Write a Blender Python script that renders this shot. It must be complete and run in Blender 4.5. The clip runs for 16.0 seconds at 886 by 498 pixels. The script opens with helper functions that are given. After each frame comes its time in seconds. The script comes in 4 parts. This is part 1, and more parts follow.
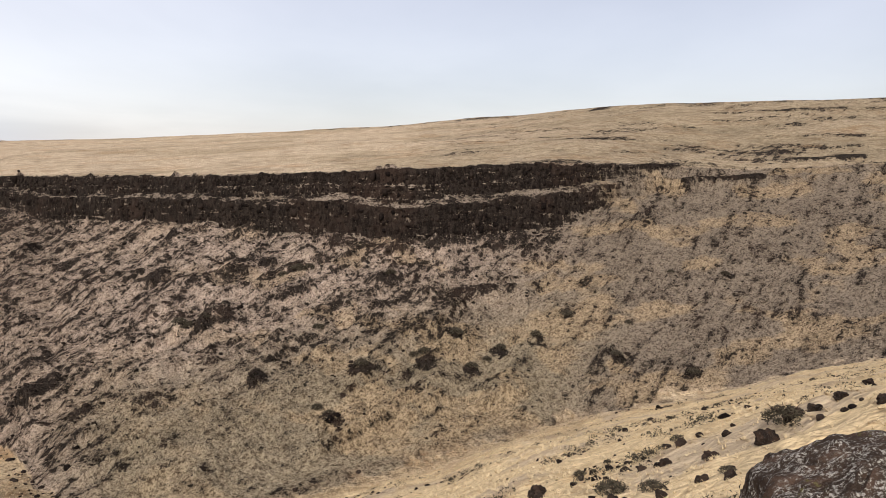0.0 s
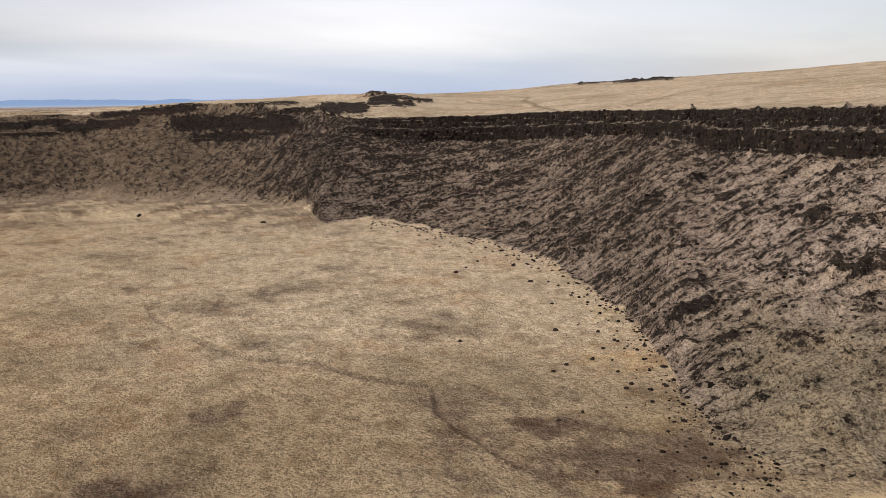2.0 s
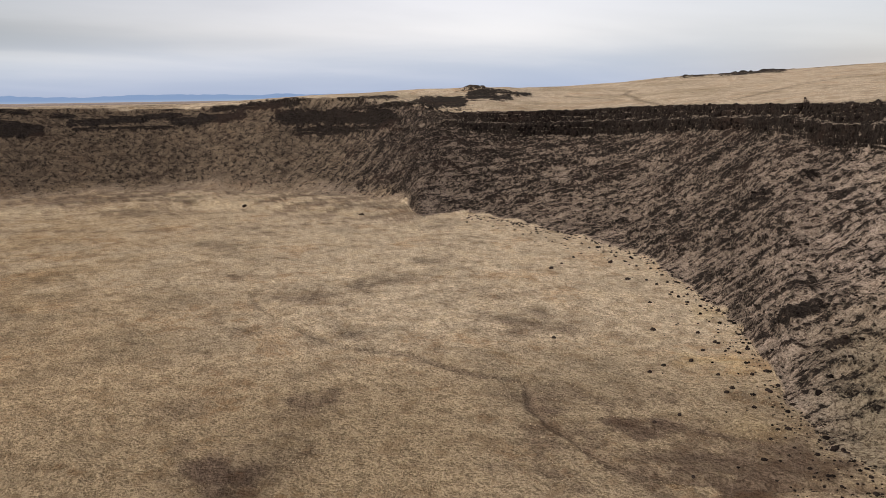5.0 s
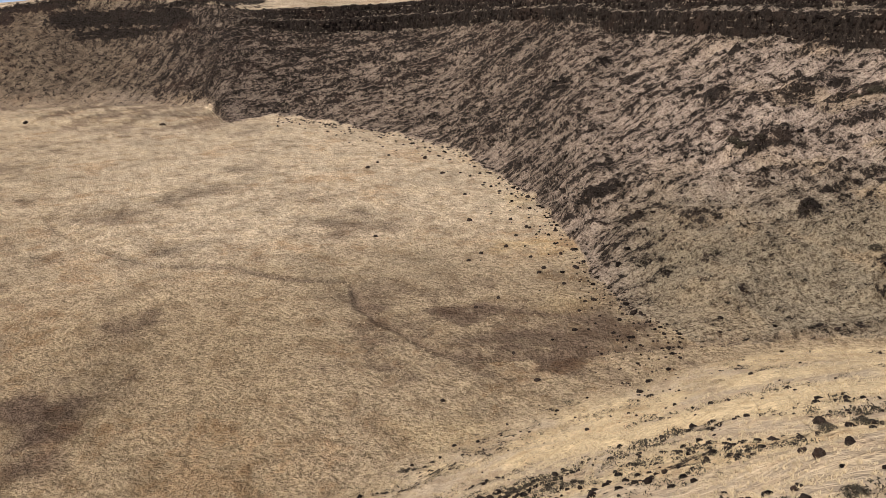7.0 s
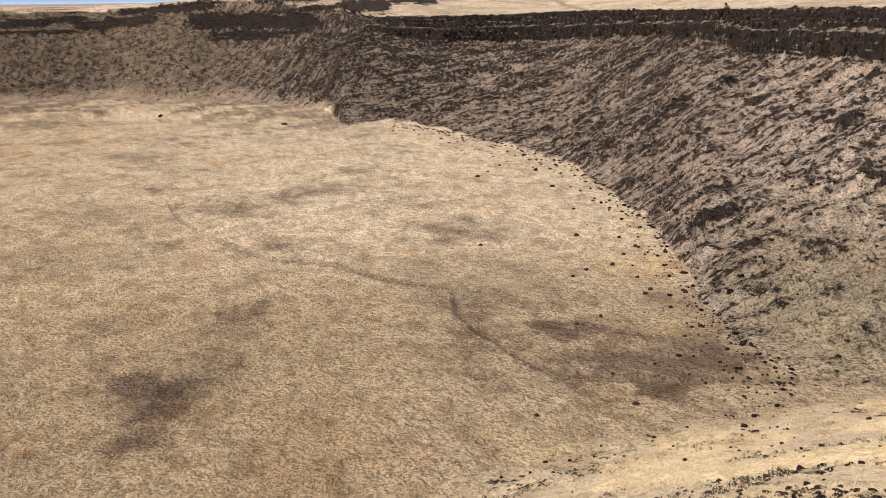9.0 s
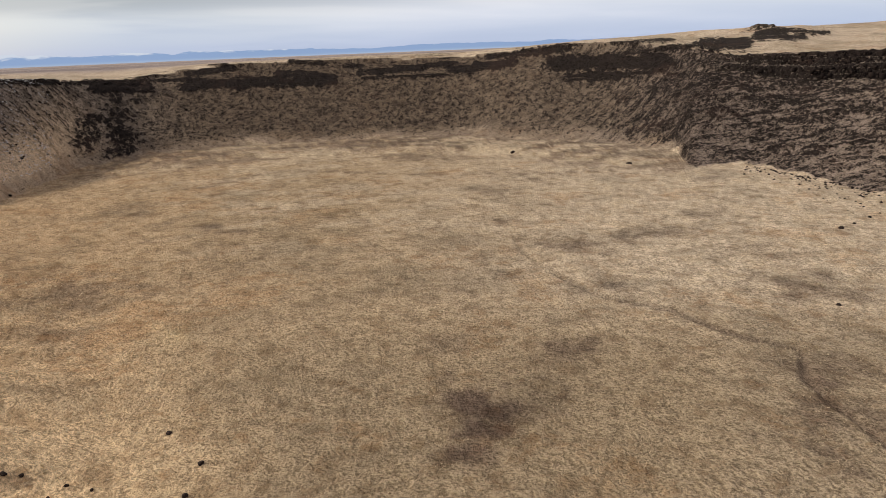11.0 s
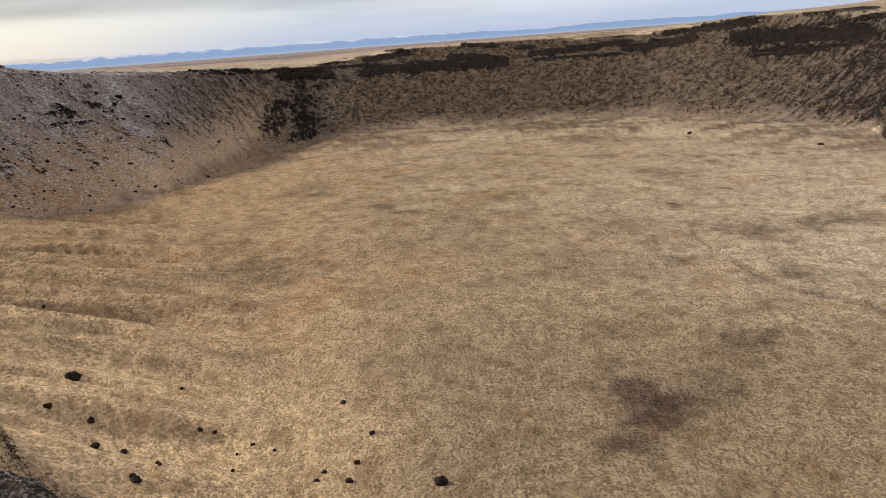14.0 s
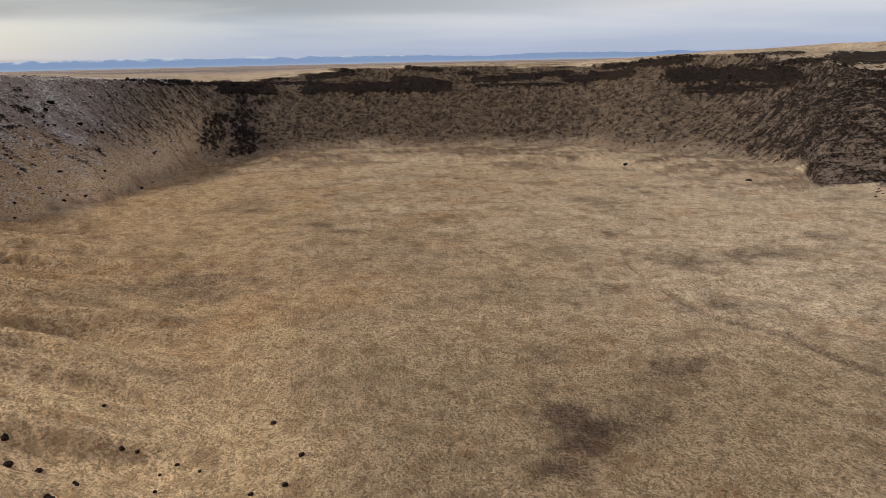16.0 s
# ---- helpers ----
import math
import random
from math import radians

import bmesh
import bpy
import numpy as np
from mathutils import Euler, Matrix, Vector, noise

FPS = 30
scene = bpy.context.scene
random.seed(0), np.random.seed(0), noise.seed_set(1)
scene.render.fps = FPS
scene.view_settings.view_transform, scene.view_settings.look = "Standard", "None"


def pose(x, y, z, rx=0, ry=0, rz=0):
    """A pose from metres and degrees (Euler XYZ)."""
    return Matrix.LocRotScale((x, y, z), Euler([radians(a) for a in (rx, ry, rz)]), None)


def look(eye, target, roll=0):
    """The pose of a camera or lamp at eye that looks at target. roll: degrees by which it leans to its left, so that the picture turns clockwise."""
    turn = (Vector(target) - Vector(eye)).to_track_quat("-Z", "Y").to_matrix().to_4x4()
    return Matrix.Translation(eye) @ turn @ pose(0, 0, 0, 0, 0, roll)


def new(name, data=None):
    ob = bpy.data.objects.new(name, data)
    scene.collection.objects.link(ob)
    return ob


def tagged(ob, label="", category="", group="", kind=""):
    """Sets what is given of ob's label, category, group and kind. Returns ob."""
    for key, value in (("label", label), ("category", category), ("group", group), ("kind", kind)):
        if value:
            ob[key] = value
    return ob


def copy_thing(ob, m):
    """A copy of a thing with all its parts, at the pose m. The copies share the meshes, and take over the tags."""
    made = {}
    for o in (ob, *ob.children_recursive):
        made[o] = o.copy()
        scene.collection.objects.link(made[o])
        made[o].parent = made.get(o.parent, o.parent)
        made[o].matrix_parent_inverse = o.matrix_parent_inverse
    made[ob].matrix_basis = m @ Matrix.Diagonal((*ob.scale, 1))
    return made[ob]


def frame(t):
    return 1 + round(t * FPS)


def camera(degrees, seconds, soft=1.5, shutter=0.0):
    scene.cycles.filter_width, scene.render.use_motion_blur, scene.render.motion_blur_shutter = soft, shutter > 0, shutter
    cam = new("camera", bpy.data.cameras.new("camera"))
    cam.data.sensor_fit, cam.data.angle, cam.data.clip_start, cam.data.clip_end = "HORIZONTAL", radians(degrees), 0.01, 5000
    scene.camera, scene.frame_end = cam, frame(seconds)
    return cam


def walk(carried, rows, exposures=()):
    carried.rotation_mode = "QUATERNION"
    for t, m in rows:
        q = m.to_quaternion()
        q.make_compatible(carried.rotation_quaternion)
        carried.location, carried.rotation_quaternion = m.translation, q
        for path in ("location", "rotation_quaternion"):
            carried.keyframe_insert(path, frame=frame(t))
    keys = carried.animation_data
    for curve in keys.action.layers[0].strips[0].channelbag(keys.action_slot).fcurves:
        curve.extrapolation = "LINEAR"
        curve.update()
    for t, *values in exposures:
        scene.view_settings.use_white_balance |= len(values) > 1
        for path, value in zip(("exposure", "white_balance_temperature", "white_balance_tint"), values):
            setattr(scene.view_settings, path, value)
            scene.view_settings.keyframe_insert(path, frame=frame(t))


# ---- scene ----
# ---------------------------------------------------------------- camera
# A phone held at arm's length by somebody who turns on one spot at the crater's rim.
cam = camera(58.8, 16.0, soft=0.85)
ARM = 0.3
TURNS = [
    (0.0, -0.00, -5.85, -0.82),
    (0.5, 25.04, -6.56, -0.07),
    (1.0, 37.60, -7.68, 0.65),
    (1.5, 41.88, -9.54, -0.46),
    (2.0, 45.52, -10.78, 0.63),
    (2.5, 50.05, -11.07, 1.16),
    (3.0, 53.11, -10.51, 0.41),
    (3.5, 52.80, -10.49, 0.49),
    (6.0, 52.08, -12.87, 1.48),
    (6.5, 46.92, -15.41, 2.77),
    (7.0, 38.70, -18.65, 1.86),
    (7.5, 29.01, -18.50, -1.04),
    (8.0, 24.64, -18.49, -1.72),
    (8.5, 33.65, -18.63, -0.81),
    (9.0, 47.17, -17.76, 0.42),
    (9.5, 57.64, -17.22, 0.72),
    (12.0, 81.01, -14.28, 2.30),
    (12.5, 88.93, -15.54, 1.98),
    (13.0, 93.67, -16.04, 2.49),
    (13.5, 91.56, -15.43, 3.55),
    (14.0, 83.76, -15.01, 4.17),
    (14.5, 80.45, -15.36, 2.90),
    (15.0, 80.80, -14.83, 1.41),
    (15.5, 80.84, -13.59, 1.12),
    (16.0, 79.84, -13.61, 1.24),
]


def held(yaw, pitch, roll):
    a = radians(yaw)
    return pose(-ARM * math.sin(a), ARM * math.cos(a), 0, 90 + pitch, roll, yaw)


EXPOSURES = [(0.0, 0.32), (0.5, 0.08), (1.0, 0.02), (2.0, 0.1), (2.5, 0.12), (3.0, -0.02), (3.5, -0.03), (6.0, -0.05), (6.5, 0.1), (7.0, 0.38), (7.5, 0.50), (8.0, 0.53), (8.5, 0.62), (9.0, 0.68), (9.5, 0.33),
             (12.0, 0.08), (12.5, 0.17), (13.0, 0.24), (13.5, 0.2), (14.0, 0.14), (15.0, 0.12), (15.5, -0.03), (16.0, -0.16)]
walk(cam, [(t, held(yaw, pitch, roll)) for t, yaw, pitch, roll in TURNS], EXPOSURES)

# ---------------------------------------------------------------- light
SUN_AZ, SUN_EL = 165.0, 34.0     # bearing counted to the left of +y, and height, in degrees
sun = new("sun", bpy.data.lights.new("sun", "SUN"))
sun.data.energy, sun.data.angle, sun.data.color = 3.4, radians(5), (1.0, 0.95, 0.89)
_a, _e = radians(SUN_AZ), radians(SUN_EL)
sun.matrix_world = look((0, 0, 400), (400 * math.sin(_a) * math.cos(_e), -400 * math.cos(_a) * math.cos(_e), 400 - 400 * math.sin(_e)))


class Nodes:
    """Short hand for writing node trees."""

    def __init__(self, tree):
        self.tree = tree
        tree.nodes.clear()

    def add(self, kind, **inputs):
        node = self.tree.nodes.new(kind)
        for key, value in inputs.items():
            self.plug(node.inputs[int(key[1:]) if key[0] == "i" and key[1:].isdigit() else key.replace("_", " ")], value)
        return node

    def plug(self, socket, value):
        if isinstance(value, bpy.types.NodeSocket):
            self.tree.links.new(value, socket)
        else:
            socket.default_value = value

    def math(self, op, a, b=0.0, c=0.0, clamp=False):
        node = self.add("ShaderNodeMath", i0=a, i1=b, i2=c)
        node.operation, node.use_clamp = op, clamp
        return node.outputs[0]

    def noise(self, vector, scale, detail=4.0, rough=0.55, distortion=0.0):
        node = self.add("ShaderNodeTexNoise", Vector=vector, Scale=scale, Detail=detail, Roughness=rough, Distortion=distortion)
        return node.outputs[0]

    def mix(self, fac, a, b, blend="MIX"):
        node = self.tree.nodes.new("ShaderNodeMix")
        node.data_type, node.blend_type = "RGBA", blend
        self.plug(node.inputs[0], fac), self.plug(node.inputs[6], a), self.plug(node.inputs[7], b)
        return node.outputs[2]

    def step(self, x, low, high, to_low=0.0, to_high=1.0):
        node = self.add("ShaderNodeMapRange", i0=x, i1=low, i2=high, i3=to_low, i4=to_high)
        node.interpolation_type = "SMOOTHSTEP"
        return node.outputs[0]

    def stretch(self, vector, scale, turn=(0, 0, 0)):
        return self.add("ShaderNodeMapping", Vector=vector, Scale=scale, Rotation=turn).outputs[0]


def rgb(r, g, b):
    return (r, g, b, 1.0)


world = bpy.data.worlds.new("overcast_sky")
scene.world = world
world.use_nodes = True
n = Nodes(world.node_tree)
way = n.add("ShaderNodeTexCoord").outputs["Generated"]
sky = n.add("ShaderNodeTexSky")
sky.sky_type, sky.sun_disc, sky.sun_elevation, sky.sun_rotation = "NISHITA", False, radians(SUN_EL), radians(-SUN_AZ)
sky.air_density, sky.dust_density = 1.0, 1.5
sep = n.add("ShaderNodeSeparateXYZ", i0=way)
up = sep.outputs[2]
# cloud deck seen in perspective: the layer's plane coordinates are the direction over its height
lift = n.math("MAXIMUM", up, 0.0)
below = n.math("ADD", lift, 0.09)
deck = n.add("ShaderNodeCombineXYZ", i0=n.math("DIVIDE", sep.outputs[0], below), i1=n.math("DIVIDE", sep.outputs[1], below), i2=0.0).outputs[0]
folds = n.noise(n.stretch(deck, (0.5, 0.35, 1.0), (0, 0, 0.5)), 0.9, 5.0, 0.5, 0.3)
wide = n.noise(deck, 0.22, 2.0, 0.5)
body = n.math("ADD", n.math("MULTIPLY", folds, 0.55), n.math("MULTIPLY", wide, 0.45))
cloud = n.mix(n.step(body, 0.30, 0.70), rgb(0.66, 0.615, 0.66), rgb(0.96, 0.90, 0.93))
# the brighter, warmer part of the deck lies towards the sun
side = n.math("ADD", n.math("MULTIPLY", sep.outputs[0], -math.sin(_a)), n.math("MULTIPLY", sep.outputs[1], math.cos(_a)))
bright = n.step(side, -0.2, 1.0)
cloud = n.mix(n.math("MULTIPLY", bright, 0.5), cloud, rgb(0.88, 0.83, 0.75))
# towards the sun the deck is darker overhead, with a pale gap under its edge
heavy = n.math("MULTIPLY", n.step(lift, 0.036, 0.064), n.step(side, -0.45, 0.25))
cloud = n.mix(n.math("MULTIPLY", heavy, 0.95), cloud, n.mix(1.0, cloud, rgb(0.54, 0.55, 0.58), "MULTIPLY"))
gap = n.math("MULTIPLY", n.math("MULTIPLY", n.step(lift, 0.060, 0.038), n.step(lift, 0.008, 0.020)), n.step(side, -0.15, 0.45))
banks = n.math("MULTIPLY", n.step(folds, 0.56, 0.45), n.step(side, -0.1, 0.35))
cloud = n.mix(n.math("MULTIPLY", banks, 0.8), cloud, n.mix(1.0, cloud, rgb(0.70, 0.71, 0.75), "MULTIPLY"))
cloud = n.mix(n.math("MULTIPLY", gap, n.step(folds, 0.32, 0.5)), cloud, rgb(0.88, 0.84, 0.78))
glow = n.step(n.math("ADD", n.math("MULTIPLY", sep.outputs[0], -0.88), n.math("MULTIPLY", sep.outputs[1], 0.475)), 0.85, 1.0)
cloud = n.mix(glow, cloud, n.mix(1.0, cloud, rgb(1.22, 1.21, 1.20), "MULTIPLY"))
away = n.step(n.math("ADD", n.math("MULTIPLY", sep.outputs[0], 0.6), n.math("MULTIPLY", sep.outputs[1], 0.8)), 0.2, 1.0)
cloud = n.mix(n.math("MULTIPLY", away, 0.9), cloud, n.mix(1.0, cloud, rgb(0.62, 0.60, 0.615), "MULTIPLY"))
clear = rgb(0.40, 0.56, 0.90)
# clear strip low over the horizon under the deck's far edge
edge = n.math("ADD", lift, n.math("MULTIPLY", n.math("SUBTRACT", folds, 0.5), 0.03))
open_side = n.step(n.math("ADD", n.math("MULTIPLY", sep.outputs[0], -0.927), n.math("MULTIPLY", sep.outputs[1], 0.375)), 0.70, 0.92)
strip = n.math("MULTIPLY", n.step(edge, 0.085, 0.008), open_side)
shown = n.mix(n.math("MULTIPLY", strip, 0.75), cloud, clear)
low = n.add("ShaderNodeBackground", Color=n.mix(1.0, sky.outputs[0], rgb(1, 1, 1), "MULTIPLY"), Strength=0.05)
high = n.add("ShaderNodeBackground", Color=shown, Strength=0.67)
n.add("ShaderNodeOutputWorld", Surface=n.add("ShaderNodeAddShader", i0=low.outputs[0], i1=high.outputs[0]).outputs[0])


# ---------------------------------------------------------------- materials
def material(name):
    m = bpy.data.materials.new(name)
    m.use_nodes = True
    return m, Nodes(m.node_tree)


def finish(n, colour, rough, height=None, strength=0.5, distance=0.1):
    shader = n.add("ShaderNodeBsdfPrincipled", Base_Color=colour, Roughness=rough)
    shader.inputs["Specular IOR Level"].default_value = 0.02
    if height is not None:
        bump = n.add("ShaderNodeBump", Strength=strength, Distance=distance, Height=height)
        n.tree.links.new(bump.outputs[0], shader.inputs["Normal"])
    n.add("ShaderNodeOutputMaterial", Surface=shader.outputs[0])


def make_ground():
    m, n = material("steppe_ground")
    where = n.add("ShaderNodeNewGeometry").outputs["Position"]

    def kept(name, out="Fac"):
        node = n.add("ShaderNodeAttribute")
        node.attribute_name = name
        return node.outputs[out]

    cover, rockiness, cliff, wall, meadow, fall = kept("cover", "Color"), kept("rockiness"), kept("cliff"), kept("wall"), kept("meadow"), kept("fall", "Vector")

    def times(colour, by):
        return n.mix(1.0, colour, rgb(*by), "MULTIPLY")

    def weighed(*pairs):
        total = 0.0
        for socket, weight in pairs:
            total = n.math("MULTIPLY_ADD", socket, weight, total)
        return total

    # bunch grass: pale tufts half a metre across against darker litter, in clods and blots
    fine = n.noise(where, 5.5, 3.0, 0.6)
    hummock = n.noise(where, 1.7, 4.0, 0.62)
    clod = n.noise(where, 0.52, 4.0, 0.65)
    blot = n.noise(where, 0.15, 7.0, 0.70, 0.3)
    field = n.noise(where, 0.038, 8.0, 0.68, 0.4)
    warm = n.noise(n.stretch(where, (1.0, 1.0, 1.0), (0, 0, 0.9)), 0.03, 7.0, 0.68, 0.3)
    mottle = weighed((hummock, 0.42), (clod, 0.30), (blot, 0.16), (fine, 0.12))
    grass = n.mix(n.step(mottle, 0.425, 0.56), times(cover, (0.57, 0.54, 0.50)), times(cover, (1.40, 1.375, 1.32)))
    torn = weighed((blot, 1.0), (hummock, 0.30), (clod, 0.25))
    grass = n.mix(n.step(torn, 0.805, 0.85, 0.0, 0.75), grass, times(grass, (0.54, 0.49, 0.45)))
    grass = n.mix(n.step(torn, 0.75, 0.69, 0.0, 0.5), grass, times(grass, (1.24, 1.22, 1.20)))
    ragged = weighed((field, 1.0), (clod, 0.30), (hummock, 0.20))
    grass = n.mix(n.step(ragged, 0.785, 0.84, 0.0, 0.5), grass, times(grass, (0.63, 0.64, 0.65)))
    grass = n.mix(n.step(weighed((warm, 1.0), (clod, 0.3), (blot, 0.25)), 0.82, 0.92, 0.0, 0.45), grass, times(grass, (0.86, 0.71, 0.59)))
    dots = n.noise(where, 0.85, 2.0, 0.5)
    grass = n.mix(n.step(dots, 0.67, 0.72, 0.0, 0.6), grass, times(grass, (0.36, 0.31, 0.28)))
    # on the near slope the standing tufts carry the pattern, the ground between them is plain straw litter
    litter = n.mix(n.step(weighed((clod, 0.6), (blot, 0.4)), 0.42, 0.60), times(cover, (1.06, 1.05, 1.03)), times(cover, (0.80, 0.76, 0.72)))
    grass = n.mix(n.math("MULTIPLY", meadow, 0.5), grass, litter)
    # scree: ribs of dark blocks that run down the fall line, with tufts on the soil between them
    ribs = n.noise(n.stretch(fall, (1.0, 0.24, 0.24)), 0.36, 5.0, 0.62, 0.35)
    rills = n.noise(n.stretch(fall, (1.0, 0.42, 0.42)), 1.35, 4.0, 0.66, 0.2)
    lump = n.noise(where, 0.42, 5.0, 0.66)
    blend = weighed((ribs, 0.30), (rills, 0.28), (lump, 0.26), (hummock, 0.16))
    tufted = n.mix(n.step(weighed((hummock, 0.45), (rills, 0.35), (fine, 0.2)), 0.41, 0.55), times(cover, (0.36, 0.32, 0.295)), times(cover, (1.22, 1.20, 1.16)))
    tufted = n.mix(n.step(lump, 0.56, 0.66, 0.0, 0.45), tufted, times(tufted, (0.58, 0.54, 0.52)))
    # old snow caught in specks between the stones of the shaded slope
    drift = n.noise(n.stretch(fall, (1.0, 0.35, 0.35)), 0.09, 4.0, 0.6)
    speck = n.math("ADD", n.noise(where, 0.62, 4.0, 0.7), n.math("MULTIPLY", drift, 0.55))
    tufted = n.mix(n.math("MULTIPLY", n.step(speck, 0.875, 0.915), kept("cover", "Alpha")), tufted, rgb(0.78, 0.74, 0.69))
    grass = n.mix(wall, grass, tufted)
    edge = n.math("MULTIPLY_ADD", n.math("SUBTRACT", blend, 0.5), 6.4, n.math("MULTIPLY", rockiness, 0.95))
    bare = n.math("MULTIPLY", n.step(edge, 0.20, 0.52, 0.0, 0.97), n.step(rockiness, 0.01, 0.08))
    # cliff: level beds with grassy shelves, and upright joints
    strata = n.noise(n.stretch(fall, (0.075, 0.0, 0.62)), 1.0, 6.0, 0.66, 0.3)
    joints = n.noise(n.stretch(where, (1.0, 1.0, 0.38)), 0.75, 5.0, 0.68)
    beds = n.math("ADD", n.math("MULTIPLY_ADD", n.math("SUBTRACT", strata, 0.5), 3.2, rockiness), n.math("MULTIPLY", n.math("SUBTRACT", n.math("MULTIPLY_ADD", rills, 0.4, n.math("MULTIPLY", lump, 0.6)), 0.5), 4.4))
    bare = n.mix(cliff, bare, n.step(beds, 0.22, 0.50, 0.0, 0.98))
    stone = n.mix(n.step(weighed((joints, 0.6), (fine, 0.4)), 0.40, 0.60), rgb(0.0055, 0.0045, 0.004), rgb(0.034, 0.0255, 0.021))
    stone = n.mix(n.step(weighed((hummock, 0.6), (fine, 0.4)), 0.55, 0.66, 0.0, 0.6), stone, rgb(0.075, 0.06, 0.050))
    stone = n.mix(n.step(warm, 0.5, 0.62, 0.0, 0.45), stone, rgb(0.045, 0.027, 0.020))
    colour = n.mix(bare, grass, stone)
    # relief in metres
    soft = weighed((hummock, 0.75), (clod, 1.2), (fine, 0.06), (blot, 0.5))
    rough = weighed((ribs, 2.6), (rills, 0.95), (lump, 1.9), (hummock, 0.5), (joints, 0.9))
    relief = n.math("ADD", n.math("MULTIPLY", soft, n.math("SUBTRACT", 1.0, wall)), n.math("MULTIPLY", rough, wall))
    relief = n.math("MULTIPLY", n.math("MULTIPLY_ADD", bare, 0.25, relief), n.math("MULTIPLY_ADD", meadow, -0.6, 1.0))
    finish(n, colour, 0.95, relief, 0.9, 1.0)
    return m


def make_basalt(name, lichen=0.0, brown=0.4):
    m, n = material(name)
    where = n.add("ShaderNodeNewGeometry").outputs["Position"]
    chance = n.add("ShaderNodeObjectInfo").outputs["Random"]
    coarse = n.noise(where, 1.7, 5.0, 0.6)
    fine = n.noise(where, 14.0, 5.0, 0.65)
    grit = n.noise(where, 60.0, 3.0, 0.6)
    stone = n.mix(n.step(coarse, 0.35, 0.65), rgb(0.010, 0.0072, 0.006), rgb(0.032, 0.0225, 0.0175))
    rust = n.math("MULTIPLY", n.step(n.noise(where, 3.1, 4.0, 0.6), 0.48, 0.62), brown)
    stone = n.mix(rust, stone, rgb(0.085, 0.050, 0.034))
    stone = n.mix(n.step(grit, 0.54, 0.68, 0.0, 0.55), stone, rgb(0.11, 0.10, 0.09))
    stone = n.mix(n.math("MULTIPLY", chance, 0.2), stone, rgb(0.055, 0.038, 0.030))
    if lichen:
        stone = n.mix(0.12, stone, rgb(0.17, 0.115, 0.08))
        crust = n.math("MULTIPLY", n.step(n.noise(where, 42.0, 5.0, 0.8), 0.51, 0.565), n.step(n.noise(where, 6.0, 5.0, 0.75), 0.43, 0.55))
        stone = n.mix(n.math("MULTIPLY", crust, lichen), stone, rgb(0.43, 0.405, 0.36))
        moss = n.math("MULTIPLY", n.step(n.noise(where, 22.0, 3.0, 0.6), 0.58, 0.66), n.step(n.noise(where, 1.6, 2.0, 0.5), 0.55, 0.65))
        stone = n.mix(n.math("MULTIPLY", moss, 0.7), stone, rgb(0.16, 0.15, 0.05))
    relief = n.math("ADD", coarse, n.math("ADD", n.math("MULTIPLY", fine, 0.5), n.math("MULTIPLY", grit, 0.15)))
    finish(n, stone, 0.88, relief, 1.0, 0.09)
    return m


MAT_GROUND = make_ground()
MAT_ROCK = make_basalt("dark_basalt", 0.0, 0.35)
MAT_LICHEN = make_basalt("lichened_basalt", 0.8, 0.8)

# ---------------------------------------------------------------- the lie of the land
# Eye at height 0. Bearings count to the left of +y. Along each bearing the ground goes down the
# near slope, over the crater floor, up the scree, up the basalt cliff and on over the plateau.
FLOOR = -60.0


TABLES = {}


def vnoise(x, y, seed):
    """Smooth value noise, 0 to 1."""
    if seed not in TABLES:
        TABLES[seed] = np.random.RandomState(seed).rand(256, 256).astype(np.float32)
    table = TABLES[seed]
    xi, yi = np.floor(x).astype(np.int32), np.floor(y).astype(np.int32)
    fx, fy = x - xi, y - yi
    fx, fy = fx * fx * (3 - 2 * fx), fy * fy * (3 - 2 * fy)
    x0, x1, y0, y1 = xi & 255, (xi + 1) & 255, yi & 255, (yi + 1) & 255
    a, b, c, d = table[x0, y0], table[x1, y0], table[x0, y1], table[x1, y1]
    return (a * (1 - fx) + b * fx) * (1 - fy) + (c * (1 - fx) + d * fx) * fy


def fbm(x, y, seed, octaves=4, gain=0.5):
    total, amp, norm = 0.0, 1.0, 0.0
    for k in range(octaves):
        total = total + amp * vnoise(x * 2 ** k + 17.3 * k, y * 2 ** k - 9.1 * k, seed + k)
        norm, amp = norm + amp, amp * gain
    return total / norm


def sstep(x, a, b):
    u = np.clip((x - a) / (b - a), 0, 1)
    return u * u * (3 - 2 * u)


def curve(az, knots, values, soft=1.2):
    """A smooth curve through values at bearings."""
    total = 0.0
    for o, w in ((-1, 0.25), (0, 0.5), (1, 0.25)):
        total = total + w * np.interp(az + o * soft, knots, values)
    return total


TOE_AZ = (-40, -30, -20, -10, 0, 10, 16, 20, 25, 28, 30, 32, 38, 42, 45, 50, 54.4, 55.4, 58, 62, 66, 70, 80, 90, 94, 97, 100, 104, 110, 116, 124, 132)
TOE_D = (225, 208, 196, 184, 158, 142, 134, 132, 143, 162, 188, 220, 295, 328, 352, 392, 398, 446, 468, 482, 500, 536, 544, 542, 526, 500, 430, 362, 330, 292, 260, 235)
BED_AZ = (-40, -30, -20, -10, 0, 98, 104, 110, 116, 124, 132)
BED_Z = (-30, -42, -52, -58.5, -60, -60, -57.5, -53, -47, -40, -33)
NEAR_AZ = (-40, -30, -20, -10, 0, 10, 16, 23, 35, 41, 47, 60, 75, 88, 95, 105, 110, 116, 124, 132)
